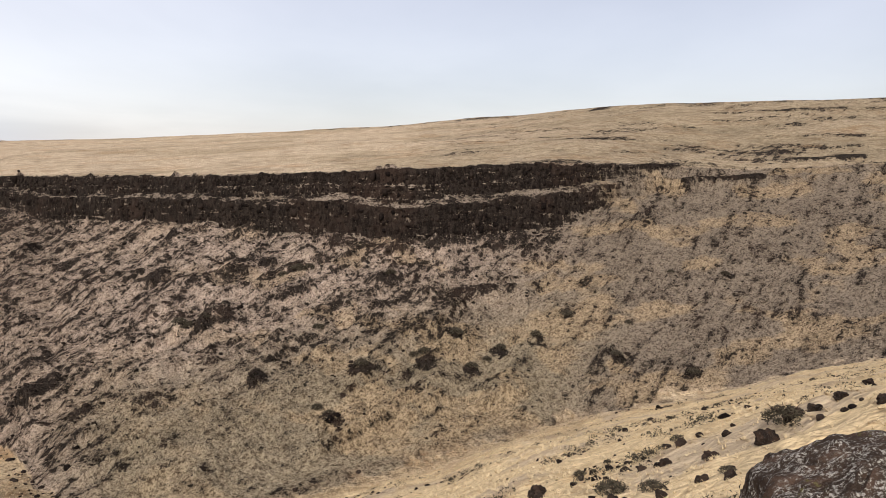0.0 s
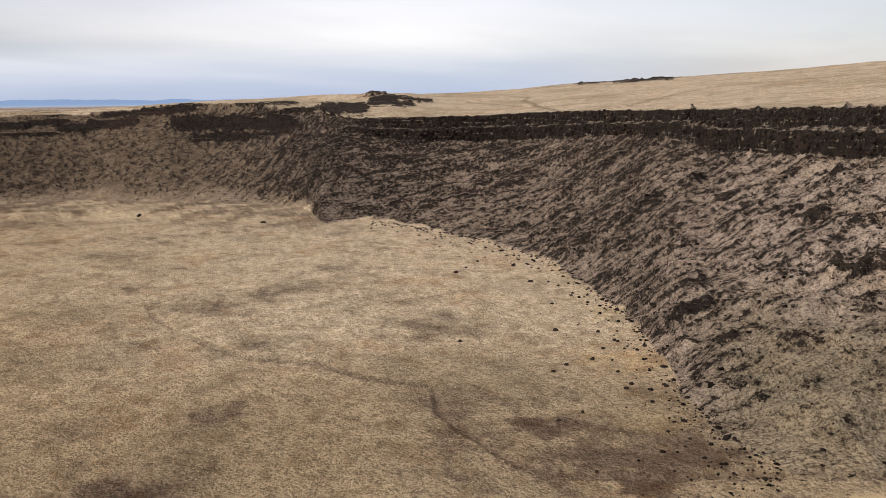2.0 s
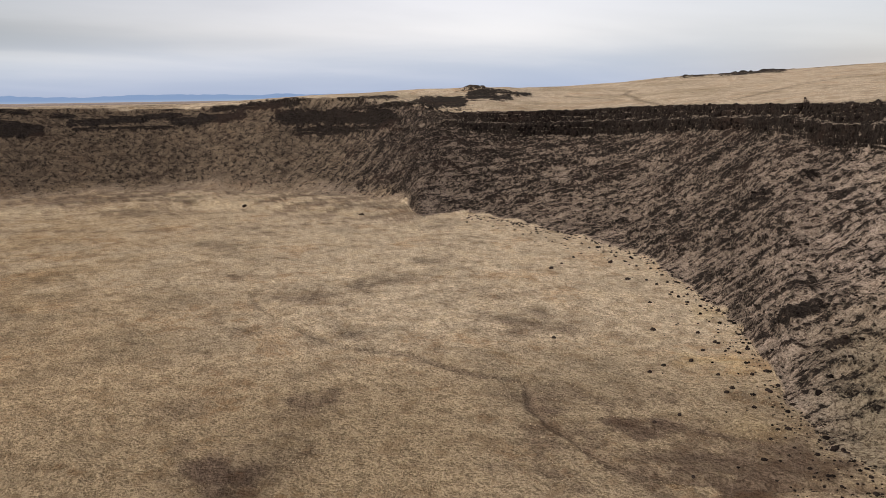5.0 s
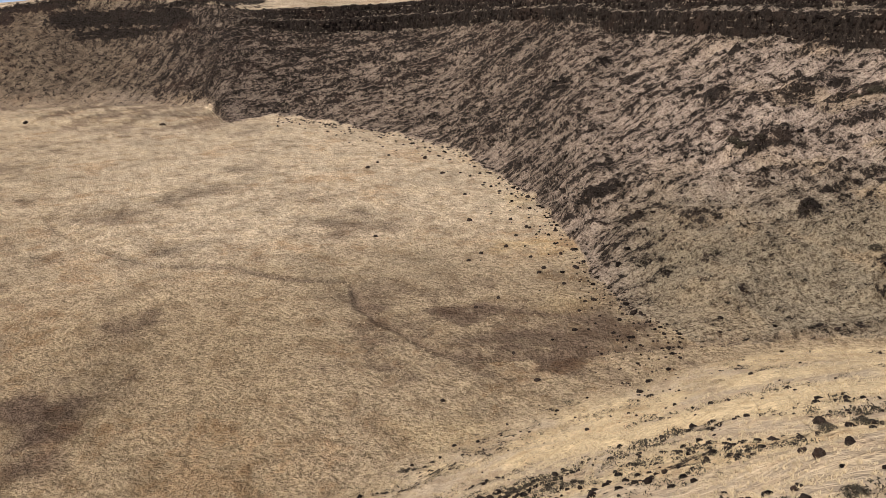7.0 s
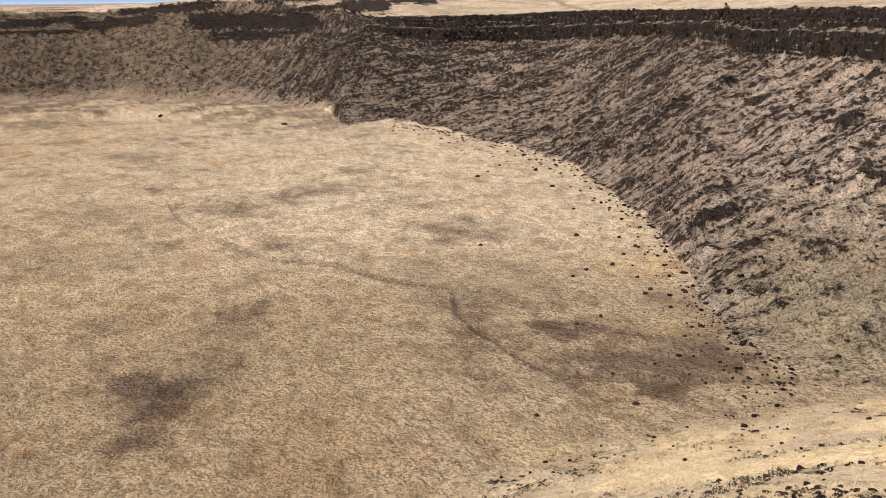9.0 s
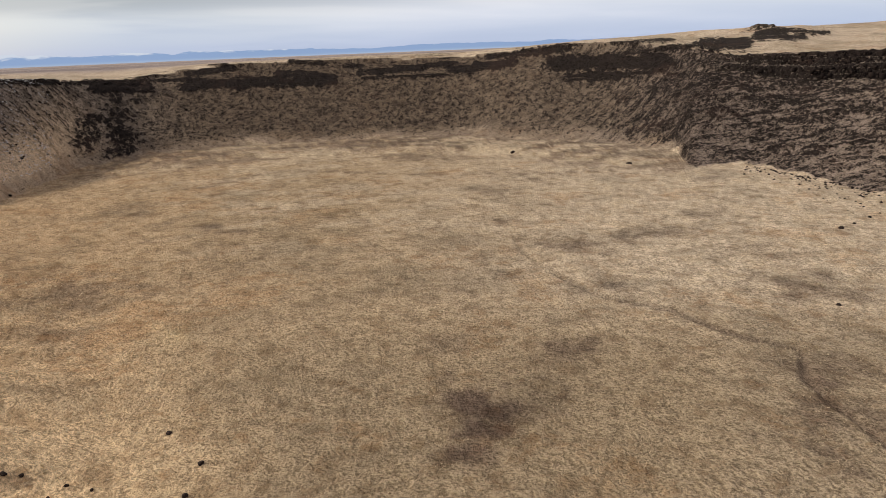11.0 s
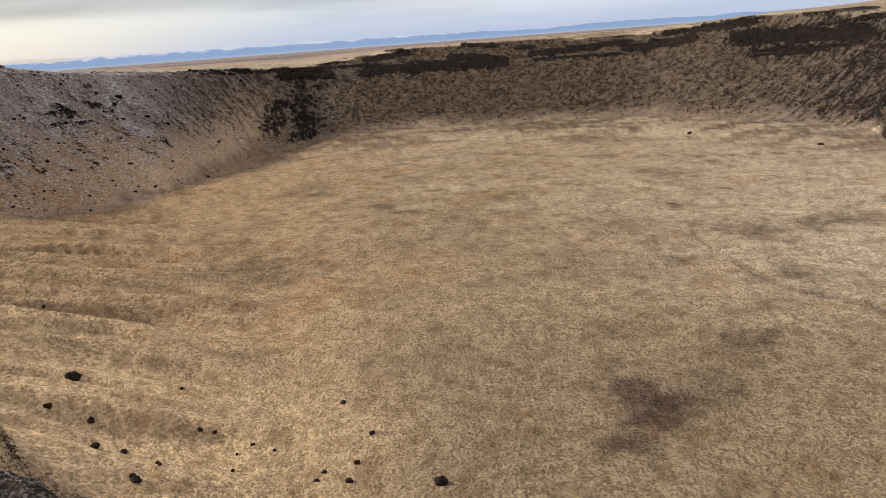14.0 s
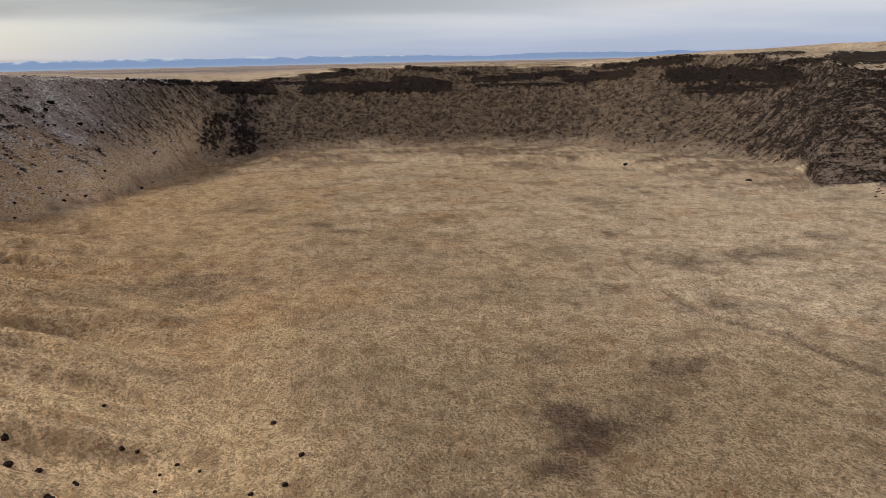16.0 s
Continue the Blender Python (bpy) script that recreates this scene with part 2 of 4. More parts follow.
NEAR_D = (221, 204, 192, 180, 154, 138, 128, 116, 100, 94, 87, 78, 74, 74, 76, 80, 88, 104, 150, 175)
BASE_AZ = (-40, -30, -22, -16, -10, 0, 8, 18, 24, 30, 36, 40, 46, 50, 54, 58, 62, 70, 80, 90, 95, 100, 104, 110, 116, 122, 132)
BASE_D = (350, 335, 315, 297, 279, 255, 258, 288, 326, 385, 462, 505, 512, 520, 540, 560, 577, 624, 634, 630, 605, 535, 480, 445, 400, 364, 330)
FOOT_AZ = (-40, -30, -20, -13, -8, -3, 2.6, 6.7, 12, 17, 23, 27, 28.5, 34, 40, 48, 52, 57, 59, 61, 63, 65, 68, 71, 77, 83, 88, 93, 100, 103, 132)
FOOT_EL = (0.6, 0.0, -0.8, -1.87, -4.2, -5.15, -5.4, -5.0, -4.7, -4.0, -3.8, -3.75, -2.9, -2.6, -3.0, -3.0, -2.3, -2.4, -2.7, -2.85, -2.4, -1.8, -1.65, -1.9, -1.9, -2.0, -1.9, -2.0, -1.2, -1.0, 1.8)
TOP_AZ = (-40, -30, -20, -13, -7, -1, 9.5, 19, 29, 36, 44, 52, 54, 58, 62, 64, 67, 72, 77, 82, 87, 89.5, 93, 97, 101, 105, 109, 113, 119, 122, 132)
TOP_EL = (1.2, 0.7, 0.1, 0.5, 0.4, 0.15, -0.5, -0.8, -0.9, -0.93, -1.2, -1.35, -1.0, -0.45, -0.3, -0.4, -0.7, -0.95, -0.8, -0.65, -0.75, -1.0, -1.4, -1.25, -0.98, -0.64, -0.39, 0.3, 1.1, 1.55, 2.4)
SKY_AZ = (-40, -29, -15, -8.7, 3.5, 13.4, 24, 29, 36, 40, 46, 48, 51, 54, 60, 65, 70, 80, 88, 94, 101, 105, 109, 113, 119, 122, 132)
SKY_EL = (4.8, 4.85, 4.75, 4.25, 3.04, 2.31, 1.55, 1.32, 1.01, 0.68, 0.39, 0.49, 0.52, 0.35, 0.12, -0.11, -0.45, -0.5, -0.62, -1.2, -0.99, -0.62, -0.37, 0.32, 1.12, 1.57, 2.4)
SKY_D = (540, 540, 580, 640, 780, 880, 950, 980, 1000, 960, 860, 760, 700, 720, 780, 760, 740, 740, 740, 720, 600, 540, 500, 470, 430, 400, 380)


def tan_of(degrees):
    return np.tan(np.radians(degrees))


def plan(az):
    """Distances and heights of the profile's corners along bearings."""
    p = {}
    p["toe"] = curve(az, TOE_AZ, TOE_D, 0.35)
    p["near"] = np.minimum(curve(az, NEAR_AZ, NEAR_D), p["toe"] - 3)
    p["bed"] = curve(az, BED_AZ, BED_Z)
    p["base"] = curve(az, BASE_AZ, BASE_D) 
    p["foot"] = p["base"] * tan_of(curve(az, FOOT_AZ, FOOT_EL, 0.5))
    wide = np.interp(az, (-30, -12, 0, 50, 58, 90, 98, 106), (14, 12, 12, 14, 38, 38, 10, 14))
    p["rim"] = p["base"] + wide
    p["top"] = p["rim"] * tan_of(curve(az, TOP_AZ, TOP_EL, 0.6))
    p["top"] = np.maximum(p["top"], p["foot"] + 0.5)
    p["ridge"] = np.maximum(curve(az, SKY_AZ, SKY_D), p["rim"] + 25)
    p["crest"] = p["ridge"] * tan_of(curve(az, SKY_AZ, SKY_EL))
    return p


def place(az, d):
    a = np.radians(az)
    return -d * np.sin(a), d * np.cos(a)


WALLS = ((-34, (-60, -50, 52, 57)), (30, (52, 57, 61, 68)), (78, (61, 68, 94, 101)), (172, (94, 101, 170, 200)))


def downhill(lean, x, y):
    """Coordinates (across, down) on a wall that rises towards the bearing lean."""
    a = math.radians(lean)
    return x * math.cos(a) + y * math.sin(a), -x * math.sin(a) + y * math.cos(a)


def on_walls(az, x, y, field):
    """A field of (across, down) on each of the four walls, blended from one wall to the next."""
    total = np.zeros(np.shape(x))
    for lean, (a, b, c, d) in WALLS:
        w = sstep(az, a, b) * sstep(az, d, c)
        m = w > 0.001
        if m.any():
            total[m] += w[m] * field(*downhill(lean, x[m], y[m]))
    return total


def polyline(x, y, points):
    best = np.full(np.shape(x), 1e9)
    for (ax, ay), (bx, by) in zip(points, points[1:]):
        dx, dy = bx - ax, by - ay
        u = np.clip(((x - ax) * dx + (y - ay) * dy) / (dx * dx + dy * dy), 0, 1)
        best = np.minimum(best, np.hypot(x - ax - u * dx, y - ay - u * dy))
    return best


GULLY = ((-228, 102), (-222, 95), (-203, 92), (-185, 91), (-162, 91), (-145, 102), (-128, 104), (-116, 110), (-103, 100), (-92, 97), (-79, 94), (-70, 97), (-61, 105), (-51, 116), (-37, 129), (-16, 150), (10, 170), (40, 185))


OLD_PATH = ((-212, -100), (-216, -82), (-216, -64), (-218, -44), (-223, -21), (-228, -2), (-238, 18))
STAINS = ((-117, 42, 12, 1.0), (-102, 38, 7, 0.7), (-136, 70, 5, 0.6), (-146, 48, 7, 0.4), (-209, 108, 10, 0.7), (-213, 127, 7, 0.75), (-212, 141, 10, 0.6), (-174, 100, 6, 0.5), (-251, 101, 8, 0.6), (-313, 123, 9, 0.6),
          (-327, 145, 8, 0.6), (-228, 170, 10, 0.5), (-337, -21, 7, 0.6), (-294, 6, 6, 0.7), (-280, 12, 5, 0.7), (-220, -33, 18, 0.55), (-186, -34, 9, 0.45), (-144, 142, 14, 0.5), (-93, 98, 10, 0.55), (-75, 112, 19, 0.6),
          (-105, 105, 9, 0.55), (-87, 97, 12, 0.6), (-77, 97, 13, 0.6), (-71, 103, 13, 0.55), (-66, 110, 15, 0.6), (-69, 124, 14, 0.5), (-59, 110, 12, 0.55), (-145, 141, 11, 0.5), (-172, 155, 9, 0.45), (-185, 153, 8, 0.4), (-134, 66, 6, 0.4), (-136, 72, 4, 0.5), (-210, 125, 6, 0.6), (-168, 98, 4, 0.6), (-189, 79, 4, 0.35),
          (-352, -28, 12, 0.4), (-430, 123, 20, 0.5), (-97, 151, 8, -0.7), (-74, 126, 7, -0.4), (-60, 78, 9, -0.4), (-124, 186, 8, -0.4), (-178, -8, 7, -0.6))
BANK_LINE = ((-388, -2), (-389, 9), (-405, 24), (-418, 40), (-416, 55), (-398, 74), (-380, 93), (-362, 117), (-349, 140), (-335, 162), (-330, 186), (-328, 213), (-332, 230), (-345, 250))
TRACK_A = ((-460, 560), (-429, 515), (-360, 448), (-294, 389), (-262, 384), (-249, 390), (-262, 440), (-275, 520), (-250, 640))
TRACK_B = ((-480, 500), (-440, 480), (-380, 455))
OUTCROPS = ((-64, 198, 4.5), (-44, 237, 5.2), (-66, 243, 5.0), (-4, 192, 3.4), (3, 205, 3.7), (8, 194, 3.1), (16, 204, 2.9), (26, 210, 3.0), (-19, 184, 3.3), (-24, 165, 3.6), (36, 221, 2.9), (63, 192, 2.6), (46, 201, 2.2), (-15, 230, 5.8), (-94, 177, 4.3), (-42, 175, 2.9), (39, 273, 4.0), (-31, 194, 2.8), (85, 234, 2.7), (-93, 177, 4.3), (-41, 176, 3.9), (-158, 264, 5.5), (-84, 231, 4.4), (-551, -40, 11.9), (-559, -51, 8.1), (-538, -36, 7.8), (-324, -156, 5.8), (-396, -139, 6.0),
            (-566, 785, 11), (-540, 800, 10), (-515, 818, 14), (-494, 832, 12), (-468, 850, 9), (-525, 438, 13), (-508, 452, 10), (-490, 447, 9))


# ledges of bare basalt in the far walls: bearing and slope angle to the eye at both ends, half height, all in degrees
LEDGES = ((97.6, -1.26, 100.9, -0.86, 0.24), (92.0, -1.57, 95.2, -1.48, 0.14), (92.0, -1.88, 95.0, -1.79, 0.36), (88.8, -1.5, 97.6, -1.33, 0.12), (79.8, -1.96, 89.4, -1.88, 0.38),
          (86.4, -0.86, 89.2, -1.11, 0.20), (86.8, -0.46, 87.8, -0.52, 0.12), (80.2, -0.77, 82.4, -0.56, 0.16), (80.4, -1.63, 83.3, -1.41, 0.28), (77.4, -1.14, 78.6, -1.04, 0.16),
          (75.2, -1.46, 77.6, -1.53, 0.24), (71.2, -1.96, 77.4, -1.93, 0.11), (73.2, -1.38, 75.0, -1.42, 0.24), (70.9, -1.19, 73.2, -1.30, 0.20), (69.3, -1.57, 71.2, -1.65, 0.28),
          (66.8, -1.26, 69.3, -1.41, 0.36), (65.9, -0.67, 68.5, -0.85, 0.20), (63.1, -0.46, 65.9, -0.63, 0.28), (62.4, -0.26, 63.6, -0.30, 0.12), (56.5, -1.60, 63.8, -1.43, 0.52),
          (58.8, -2.42, 62.8, -2.46, 0.30), (56.4, -2.25, 58.8, -2.34, 0.16), (57.4, -0.90, 58.9, -0.95, 0.16), (55.9, -0.14, 60.0, -0.23, 0.10), (55.2, -0.72, 56.6, -0.70, 0.16),
          (51.4, -0.59, 53.9, -0.54, 0.40), (52.9, -0.53, 56.9, -0.77, 0.16), (49.2, 0.01, 50.4, -0.10, 0.34), (48.4, 0.60, 50.8, 0.54, 0.09), (46.4, -0.09, 49.2, 0.09, 0.12),
          (47.8, -0.32, 49.0, -0.31, 0.18), (34.6, 1.08, 35.9, 1.0, 0.12), (29.7, 1.27, 33.5, 1.10, 0.13), (-12.5, 0.15, -16.5, 0.35, 0.15), (-17.0, -0.6, -22.0, -0.3, 0.14), (-24, 0.9, -28, 1.1, 0.13))
# broken outcrops lower on the walls, set down in the same way
OUTBREAKS = ((94.1, -1.9, 94.0, -3.4, 0.50), (94.0, -3.4, 94.3, -6.4, 0.75), (95.8, -4.0, 96.3, -5.4, 0.65), (92.6, -2.6, 93.4, -2.9, 0.25), (45.2, -4.9, 46.8, -5.7, 0.35), (41.0, -6.0, 42.5, -6.8, 0.3),
             (-5.3, -8.5, -1.5, -9.3, 0.55), (9.5, -8.6, 11.5, -9.3, 0.55), (15.5, -10.5, 18.5, -11.4, 0.7), (3.0, -5.6, -8.0, -5.0, 0.8), (8.0, -5.4, 2.0, -6.2, 0.6), (12.0, -6.9, 15.0, -7.4, 0.5), (19.5, -7.6, 21.0, -8.2, 0.4),
             (116.7, -3.73, 115.5, -3.82, 0.19), (115.5, -3.82, 114.7, -4.55, 0.19), (110.4, -2.88, 108.9, -2.98, 0.13), (110.3, -3.65, 107.7, -3.7, 0.16), (119.0, 0.75, 117.7, 0.63, 0.13), (115.5, 0.25, 113.6, -0.19, 0.16), (113.1, 0.29, 112.5, 0.3, 0.16), (108.1, -2.41, 107.4, -2.68, 0.13), (122.1, 1.22, 121.2, 1.01, 0.13))


def ground(az, d, p=None, masks=False):
    """Height and cover of the land at bearings and distances: z, rockiness, colour."""
    az, d = np.broadcast_arrays(np.asarray(az, float), np.asarray(d, float))
    p = p or plan(az)
    x, y = place(az, d)
    toe, near, bed, base, foot, rim, top, ridge, crest = (p[k] for k in ("toe", "near", "bed", "base", "foot", "rim", "top", "ridge", "crest"))
    x, y = x.astype(np.float32), y.astype(np.float32)
    bend = (fbm(x / 30, y / 30, 45, 2) - 0.5) * 14
    along = on_walls(az, x, y, lambda a, b: a)
    # --- the bare profile
    u = np.clip(d / near, 0, 1)
    z0 = -1.7 + (bed + 1.7) * (1 - (1 - u) ** np.interp(az, (-30, 0, 20, 40, 104, 124), (1.02, 1.1, 1.22, 1.3, 1.3, 1.15)))
    u = np.clip((d - toe) / (base - toe), 0, 1)
    hollow = 0.12 + 0.5 * sstep(az, 99, 108)
    z2 = bed + (foot - bed) * (hollow * u * u + (1 - hollow) * u)
    crag = sstep(top - foot, 2.0, 6.0) * sstep(az, 55.5, 52.5)
    ragged = np.interp(az, (51, 56), (1, 0.45)) * on_walls(az, x, y, lambda a, b: (fbm(a / 2.0, a * 0 + 3, 31, 3) - 0.5) * 2.8 + (fbm(a / 16, b / 60, 36, 3) - 0.5) * 7)
    v = np.clip((d - base + crag * ragged) / (rim - base), 0, 1)
    ledge, lobes, notch = (on_walls(az, x, y, f) for f in (lambda a, b: fbm(a / 26, a * 0, 41, 4), lambda a, b: fbm(a / 34, a * 0 + 7, 42, 3), lambda a, b: fbm(a / 5, a * 0 + 2, 43, 3)))
    ledge = 0.42 + 0.18 * ledge
    mid = 0.16 + 0.3 * notch
    tiers = ledge * sstep(v, 0.0, 0.14) + 0.22 * sstep(v, 0.16, 0.72) * (1 - ledge) + (0.78 - 0.78 * ledge) * (0.45 * sstep(v, mid + 0.26, mid + 0.36) + 0.55 * sstep(v, 0.72, 0.84))
    sheer = np.maximum(np.maximum(sstep(v, 0.0, 0.03) * sstep(v, 0.2, 0.14), sstep(v, 0.68, 0.72) * sstep(v, 0.93, 0.86)), 0.8 * sstep(v, mid + 0.23, mid + 0.27) * sstep(v, mid + 0.41, mid + 0.36))
    z3 = foot + (top - foot) * (v * (1 - crag) + tiers * crag)
    cone = foot + (d - base) * 0.62 + (lobes - 0.74) * 1.5 * (top - foot)
    covered = crag * sstep(cone - z3, -0.4, 0.8)
    z3 = np.where(crag > 0, np.minimum(np.maximum(z3, cone), np.maximum(top, z3)), z3)
    w = np.clip((d - rim) / (ridge - rim), 0, 1)
    z4 = top + (crest - top) * w
    w = np.clip((d - ridge) / 1800, 0, 1)
    z5 = crest + (-18 - crest) * w * w * (3 - 2 * w)
    z = np.where(d < near, z0, np.where(d < toe, bed, np.where(d < base - 9, z2, np.where(d < rim, np.where(d < base, np.maximum(z2, z3 * (v > 0) + z2 * (v <= 0)), z3), np.where(d < ridge, z4, z5)))))
    # --- which part of the land this is
    on_near = sstep(d, near + 2, near - np.interp(az, (14, 26), (3, 12)))
    fray = (fbm(x / 6, y / 6, 46, 4, 0.6) - 0.5) * 16 + (fbm(x / 22, y / 22, 47, 3) - 0.5) * np.interp(az, (20, 28, 52, 58), (6, 22, 22, 30))
    soft_toe = np.interp(az, (54, 60, 99, 104), (0, 1, 1, 0.4))
    on_scree = sstep(d + fray, toe - 1 - 10 * soft_toe, toe + 3 + 26 * soft_toe) * sstep(d, rim + 4, rim - 2)
    reach = (d - base + crag * ragged) / (rim - base)
    on_cliff = crag * sstep(reach, -0.10, -0.03) * sstep(v, 1.0, 0.95) * (1 - 0.8 * covered)
    on_top = sstep(d, rim - 1, rim + 8)
    on_floor = (1 - on_near) * (1 - on_scree) * (1 - on_top)
    left = sstep(az, 99, 106)
    right = sstep(az, 2, -14)
    # --- relief
    swirl = (fbm(x / 26, y / 26, 48, 2) - 0.5) * 8
    streak = on_walls(az, x + swirl, y, lambda a, b: fbm(a / 3.4, b / 24, 51, 4))
    fine_streak = on_walls(az, x + swirl * 0.5, y, lambda a, b: fbm(a / 1.3, b / 7.0, 56, 3))
    lumps = fbm(x / 7, y / 7, 61, 4)
    small = fbm(x / 1.6, y / 1.6, 71, 3)
    calm = np.clip(1 - 0.65 * right, 0, 1) * (1 - 0.45 * left) * (1 - 0.35 * sstep(az, 53.5, 57.5) * (1 - left))
    z = z + on_scree * calm * (1 - on_cliff) * ((streak - 0.5) * 5.5 * (1 - 0.8 * sstep(az, 52, 60)) + (fine_streak - 0.5) * 2.6 + (lumps - 0.5) * 3 + (small - 0.5) * 1.6) * sstep(d, toe, toe + 14)
    z = z + on_cliff * ((small - 0.5) * 1.8 + (lumps - 0.5) * 1.4)
    z = z + on_top * ((fbm(x / 60, y / 60, 81, 4) - 0.5) * np.clip((d - rim) / 60, 0, 1) * 3 + (small - 0.5) * 0.3)
    z = z + on_floor * ((fbm(x / 40, y / 40, 91, 3) - 0.5) * 1.2 + (small - 0.5) * 0.45 * sstep(d, 240, 130))
    spurs = sstep(az, 97, 110) * sstep(d, 85, 130) * sstep(d, toe + 70, toe - 10)
    side_a, side_b = downhill(188, x + swirl, y)
    ribs = fbm(side_a / 10, side_b / 110, 96, 3)
    z = z + spurs * (ribs - 0.5) * 14
    # a low step of old lake mud in front of the far wall
    terrace = sstep(az, 52, 62) * sstep(az, 101, 92)
    bank = d - (toe - 62 + (fbm(az / 4, az * 0, 98, 3) - 0.5) * 26)
    z = z + terrace * sstep(bank, -3, 3) * 1.8 * on_floor
    close = sstep(d, 2.5, 14)
    z = z + on_near * close * ((fbm(x / 16, y / 16, 101, 3) - 0.5) * 2.4 + (lumps - 0.5) * 1.6 + (small - 0.5) * 0.6)
    z = z + np.interp(az, (114.3, 117.4, 119.5, 122, 125, 128), (0, 3.3, 2.2, 1.4, 0.8, 0)) * sstep(d, 11, 25) * sstep(d, 46, 31)
    knoll = sstep(np.hypot(x + 515, y - 445) / 34 + (fbm(x / 12, y / 12, 106, 3) - 0.5) * 0.9, 1.0, 0.4)
    z = z + knoll * 1.6
    gully = polyline(x, y, GULLY) + (fbm(x / 6, y / 6, 111, 3) - 0.5) * 2.0
    z = z - 0.6 * sstep(gully, 1.5, 0.3) * (1 - on_scree)
    path = polyline(x, y, OLD_PATH) + (fbm(x / 5, y / 5, 113, 3) - 0.5) * 2.4
    # --- cover
    rock = np.zeros(d.shape)
    core = on_scree * (1 - left) * (1 - right)
    far_wall = sstep(az, 53.5, 64)
    dense = 0.16 * sstep(az, 20, 34)
    rise = np.clip((d - toe) / (base - toe), 0, 1)
    rock = rock + core * (0.18 + 0.08 * sstep(az, 18, 30) + 0.06 * sstep(az, 42, 50) + 0.5 * dense * (1 - far_wall) + 0.13 * rise * (1 - 0.9 * far_wall) - 0.10 * far_wall + (1 - 0.8 * far_wall) * (0.55 * np.clip(streak - 0.5, -0.2, 0.3) + 0.35 * (lumps - 0.5)))
    rock = rock + on_scree * (1 - left) * right * (0.13 + 0.3 * (streak - 0.5) + 0.3 * (lumps - 0.5))
    rock = rock + on_scree * left * (0.07 + 0.20 * (streak - 0.5) + 0.45 * (lumps - 0.5)) * sstep(d, toe + 6, toe + 50)
    rock = rock - 0.25 * on_scree * sstep(az, 94, 99) * sstep(az, 112, 102) * sstep(d, toe + 60, toe + 15)
    rock = rock - 0.10 * on_scree * sstep(az, 28, 18) * sstep(az, -16, -6) * sstep(d + bend, toe + 70, toe + 25)
    for px, py, size in OUTCROPS:
        m = np.hypot(x - px, y - py) < 2.2 * size
        if m.any():
            r = np.hypot(x[m] - px, y[m] - py) / size + (fbm(x[m] / 3.5, y[m] / 3.5, 118, 3) - 0.5) * 1.6
            hump = sstep(r, 1.0, 0.3)
            rock[m] = np.maximum(rock[m], 0.85 * hump)
            z[m] = z[m] + 0.18 * size * hump
    main = sstep(az, 56, 50) * sstep(az, -16, -8)
    bedded = on_cliff * main
    rock = np.maximum(rock, on_cliff * main * (0.30 + 0.6 * sheer) + on_cliff * (1 - main) * 0.12)
    patches = fbm(x / 9, y / 9, 131, 4)
    rock = np.maximum(rock, on_near * ((patches - 0.54) * 1.8 + 0.06 + 0.06 * sstep(az, 112, 118)))
    brow = sstep(d, rim - 1, rim) * sstep(d, rim + 110, rim + 20)
    broken = fbm(along / 24, z / 1.3 + d / 30, 141, 4)
    rock = np.maximum(rock, brow * sstep(az, 47, 56) * sstep(az, 101, 96) * (broken - 0.54) * 2.4)
    z = z + brow * sstep(az, 47, 56) * sstep(az, 101, 96) * sstep(broken, 0.47, 0.55) * 1.6
    rock = np.maximum(rock, on_top * (fbm(along / 26, d / 12, 151, 4) - 0.53) * 2.8 * sstep(az, 8, -14))
    rock = np.maximum(rock, on_top * sstep(d, ridge - 60, ridge - 10) * sstep(d, ridge + 30, ridge) * (fbm(along / 18, d / 30, 156, 3) - 0.58) * 4 * sstep(az, 48, 34))
    rock = np.maximum(rock, knoll * (fbm(x / 9, z / 1.6, 159, 3) - 0.45) * 2)
    climb = np.degrees(np.arctan2(z, d))
    crumbled = (fbm(along / 4, climb * 3.5, 195, 3) - 0.5) * 1.3
    for (a0, e0, a1, e1, half), solid in [(seg, 1) for seg in LEDGES] + [(seg, 0) for seg in OUTBREAKS]:
        m = (az > min(a0, a1) - 1.2) & (az < max(a0, a1) + 1.2) & (d > toe + 2) & (d < ridge + 25)
        if m.any():
            da, de = a1 - a0, e1 - e0
            u = np.clip(((az[m] - a0) * da + (climb[m] - e0) * de) / (da * da + de * de), 0, 1)
            r = np.hypot((az[m] - a0 - u * da) * 0.7, climb[m] - e0 - u * de) / half + crumbled[m] * (1 + 0.8 * (1 - solid))
            lip = sstep(r, 1.2, 0.75 if solid else 0.2)
            rock[m] = np.maximum(rock[m], (min(1.15, 0.72 + 0.8 * half) if solid else 0.62) * lip)
            bedded[m] = np.maximum(bedded[m], 0.6 * solid * lip)
            z[m] = z[m] + (0.8 if solid else 1.2) * lip
    # colours of the plant cover, zones darker or paler by bearing and distance
    def shade(mask, colour):
        nonlocal tint
        tint = tint * (1 - mask[..., None]) + np.asarray(colour) * mask[..., None]
    tint = np.ones(d.shape + (3,)) * np.asarray((0.385, 0.285, 0.175))
    broad = fbm(x / 50, y / 26, 161, 4)
    shade(on_floor * sstep(broad, 0.46, 0.7) * 0.5, (0.26, 0.195, 0.12))
    shade(on_floor * sstep(az, 80, 104) * 0.8, (0.48, 0.33, 0.185))
    # rib hollows tinted darker and crests paler, following the relief
    shade(spurs * sstep(ribs, 0.54, 0.40) * 0.5, (0.26, 0.165, 0.095))
    shade(spurs * sstep(ribs, 0.52, 0.64) * 0.7, (0.50, 0.355, 0.20))
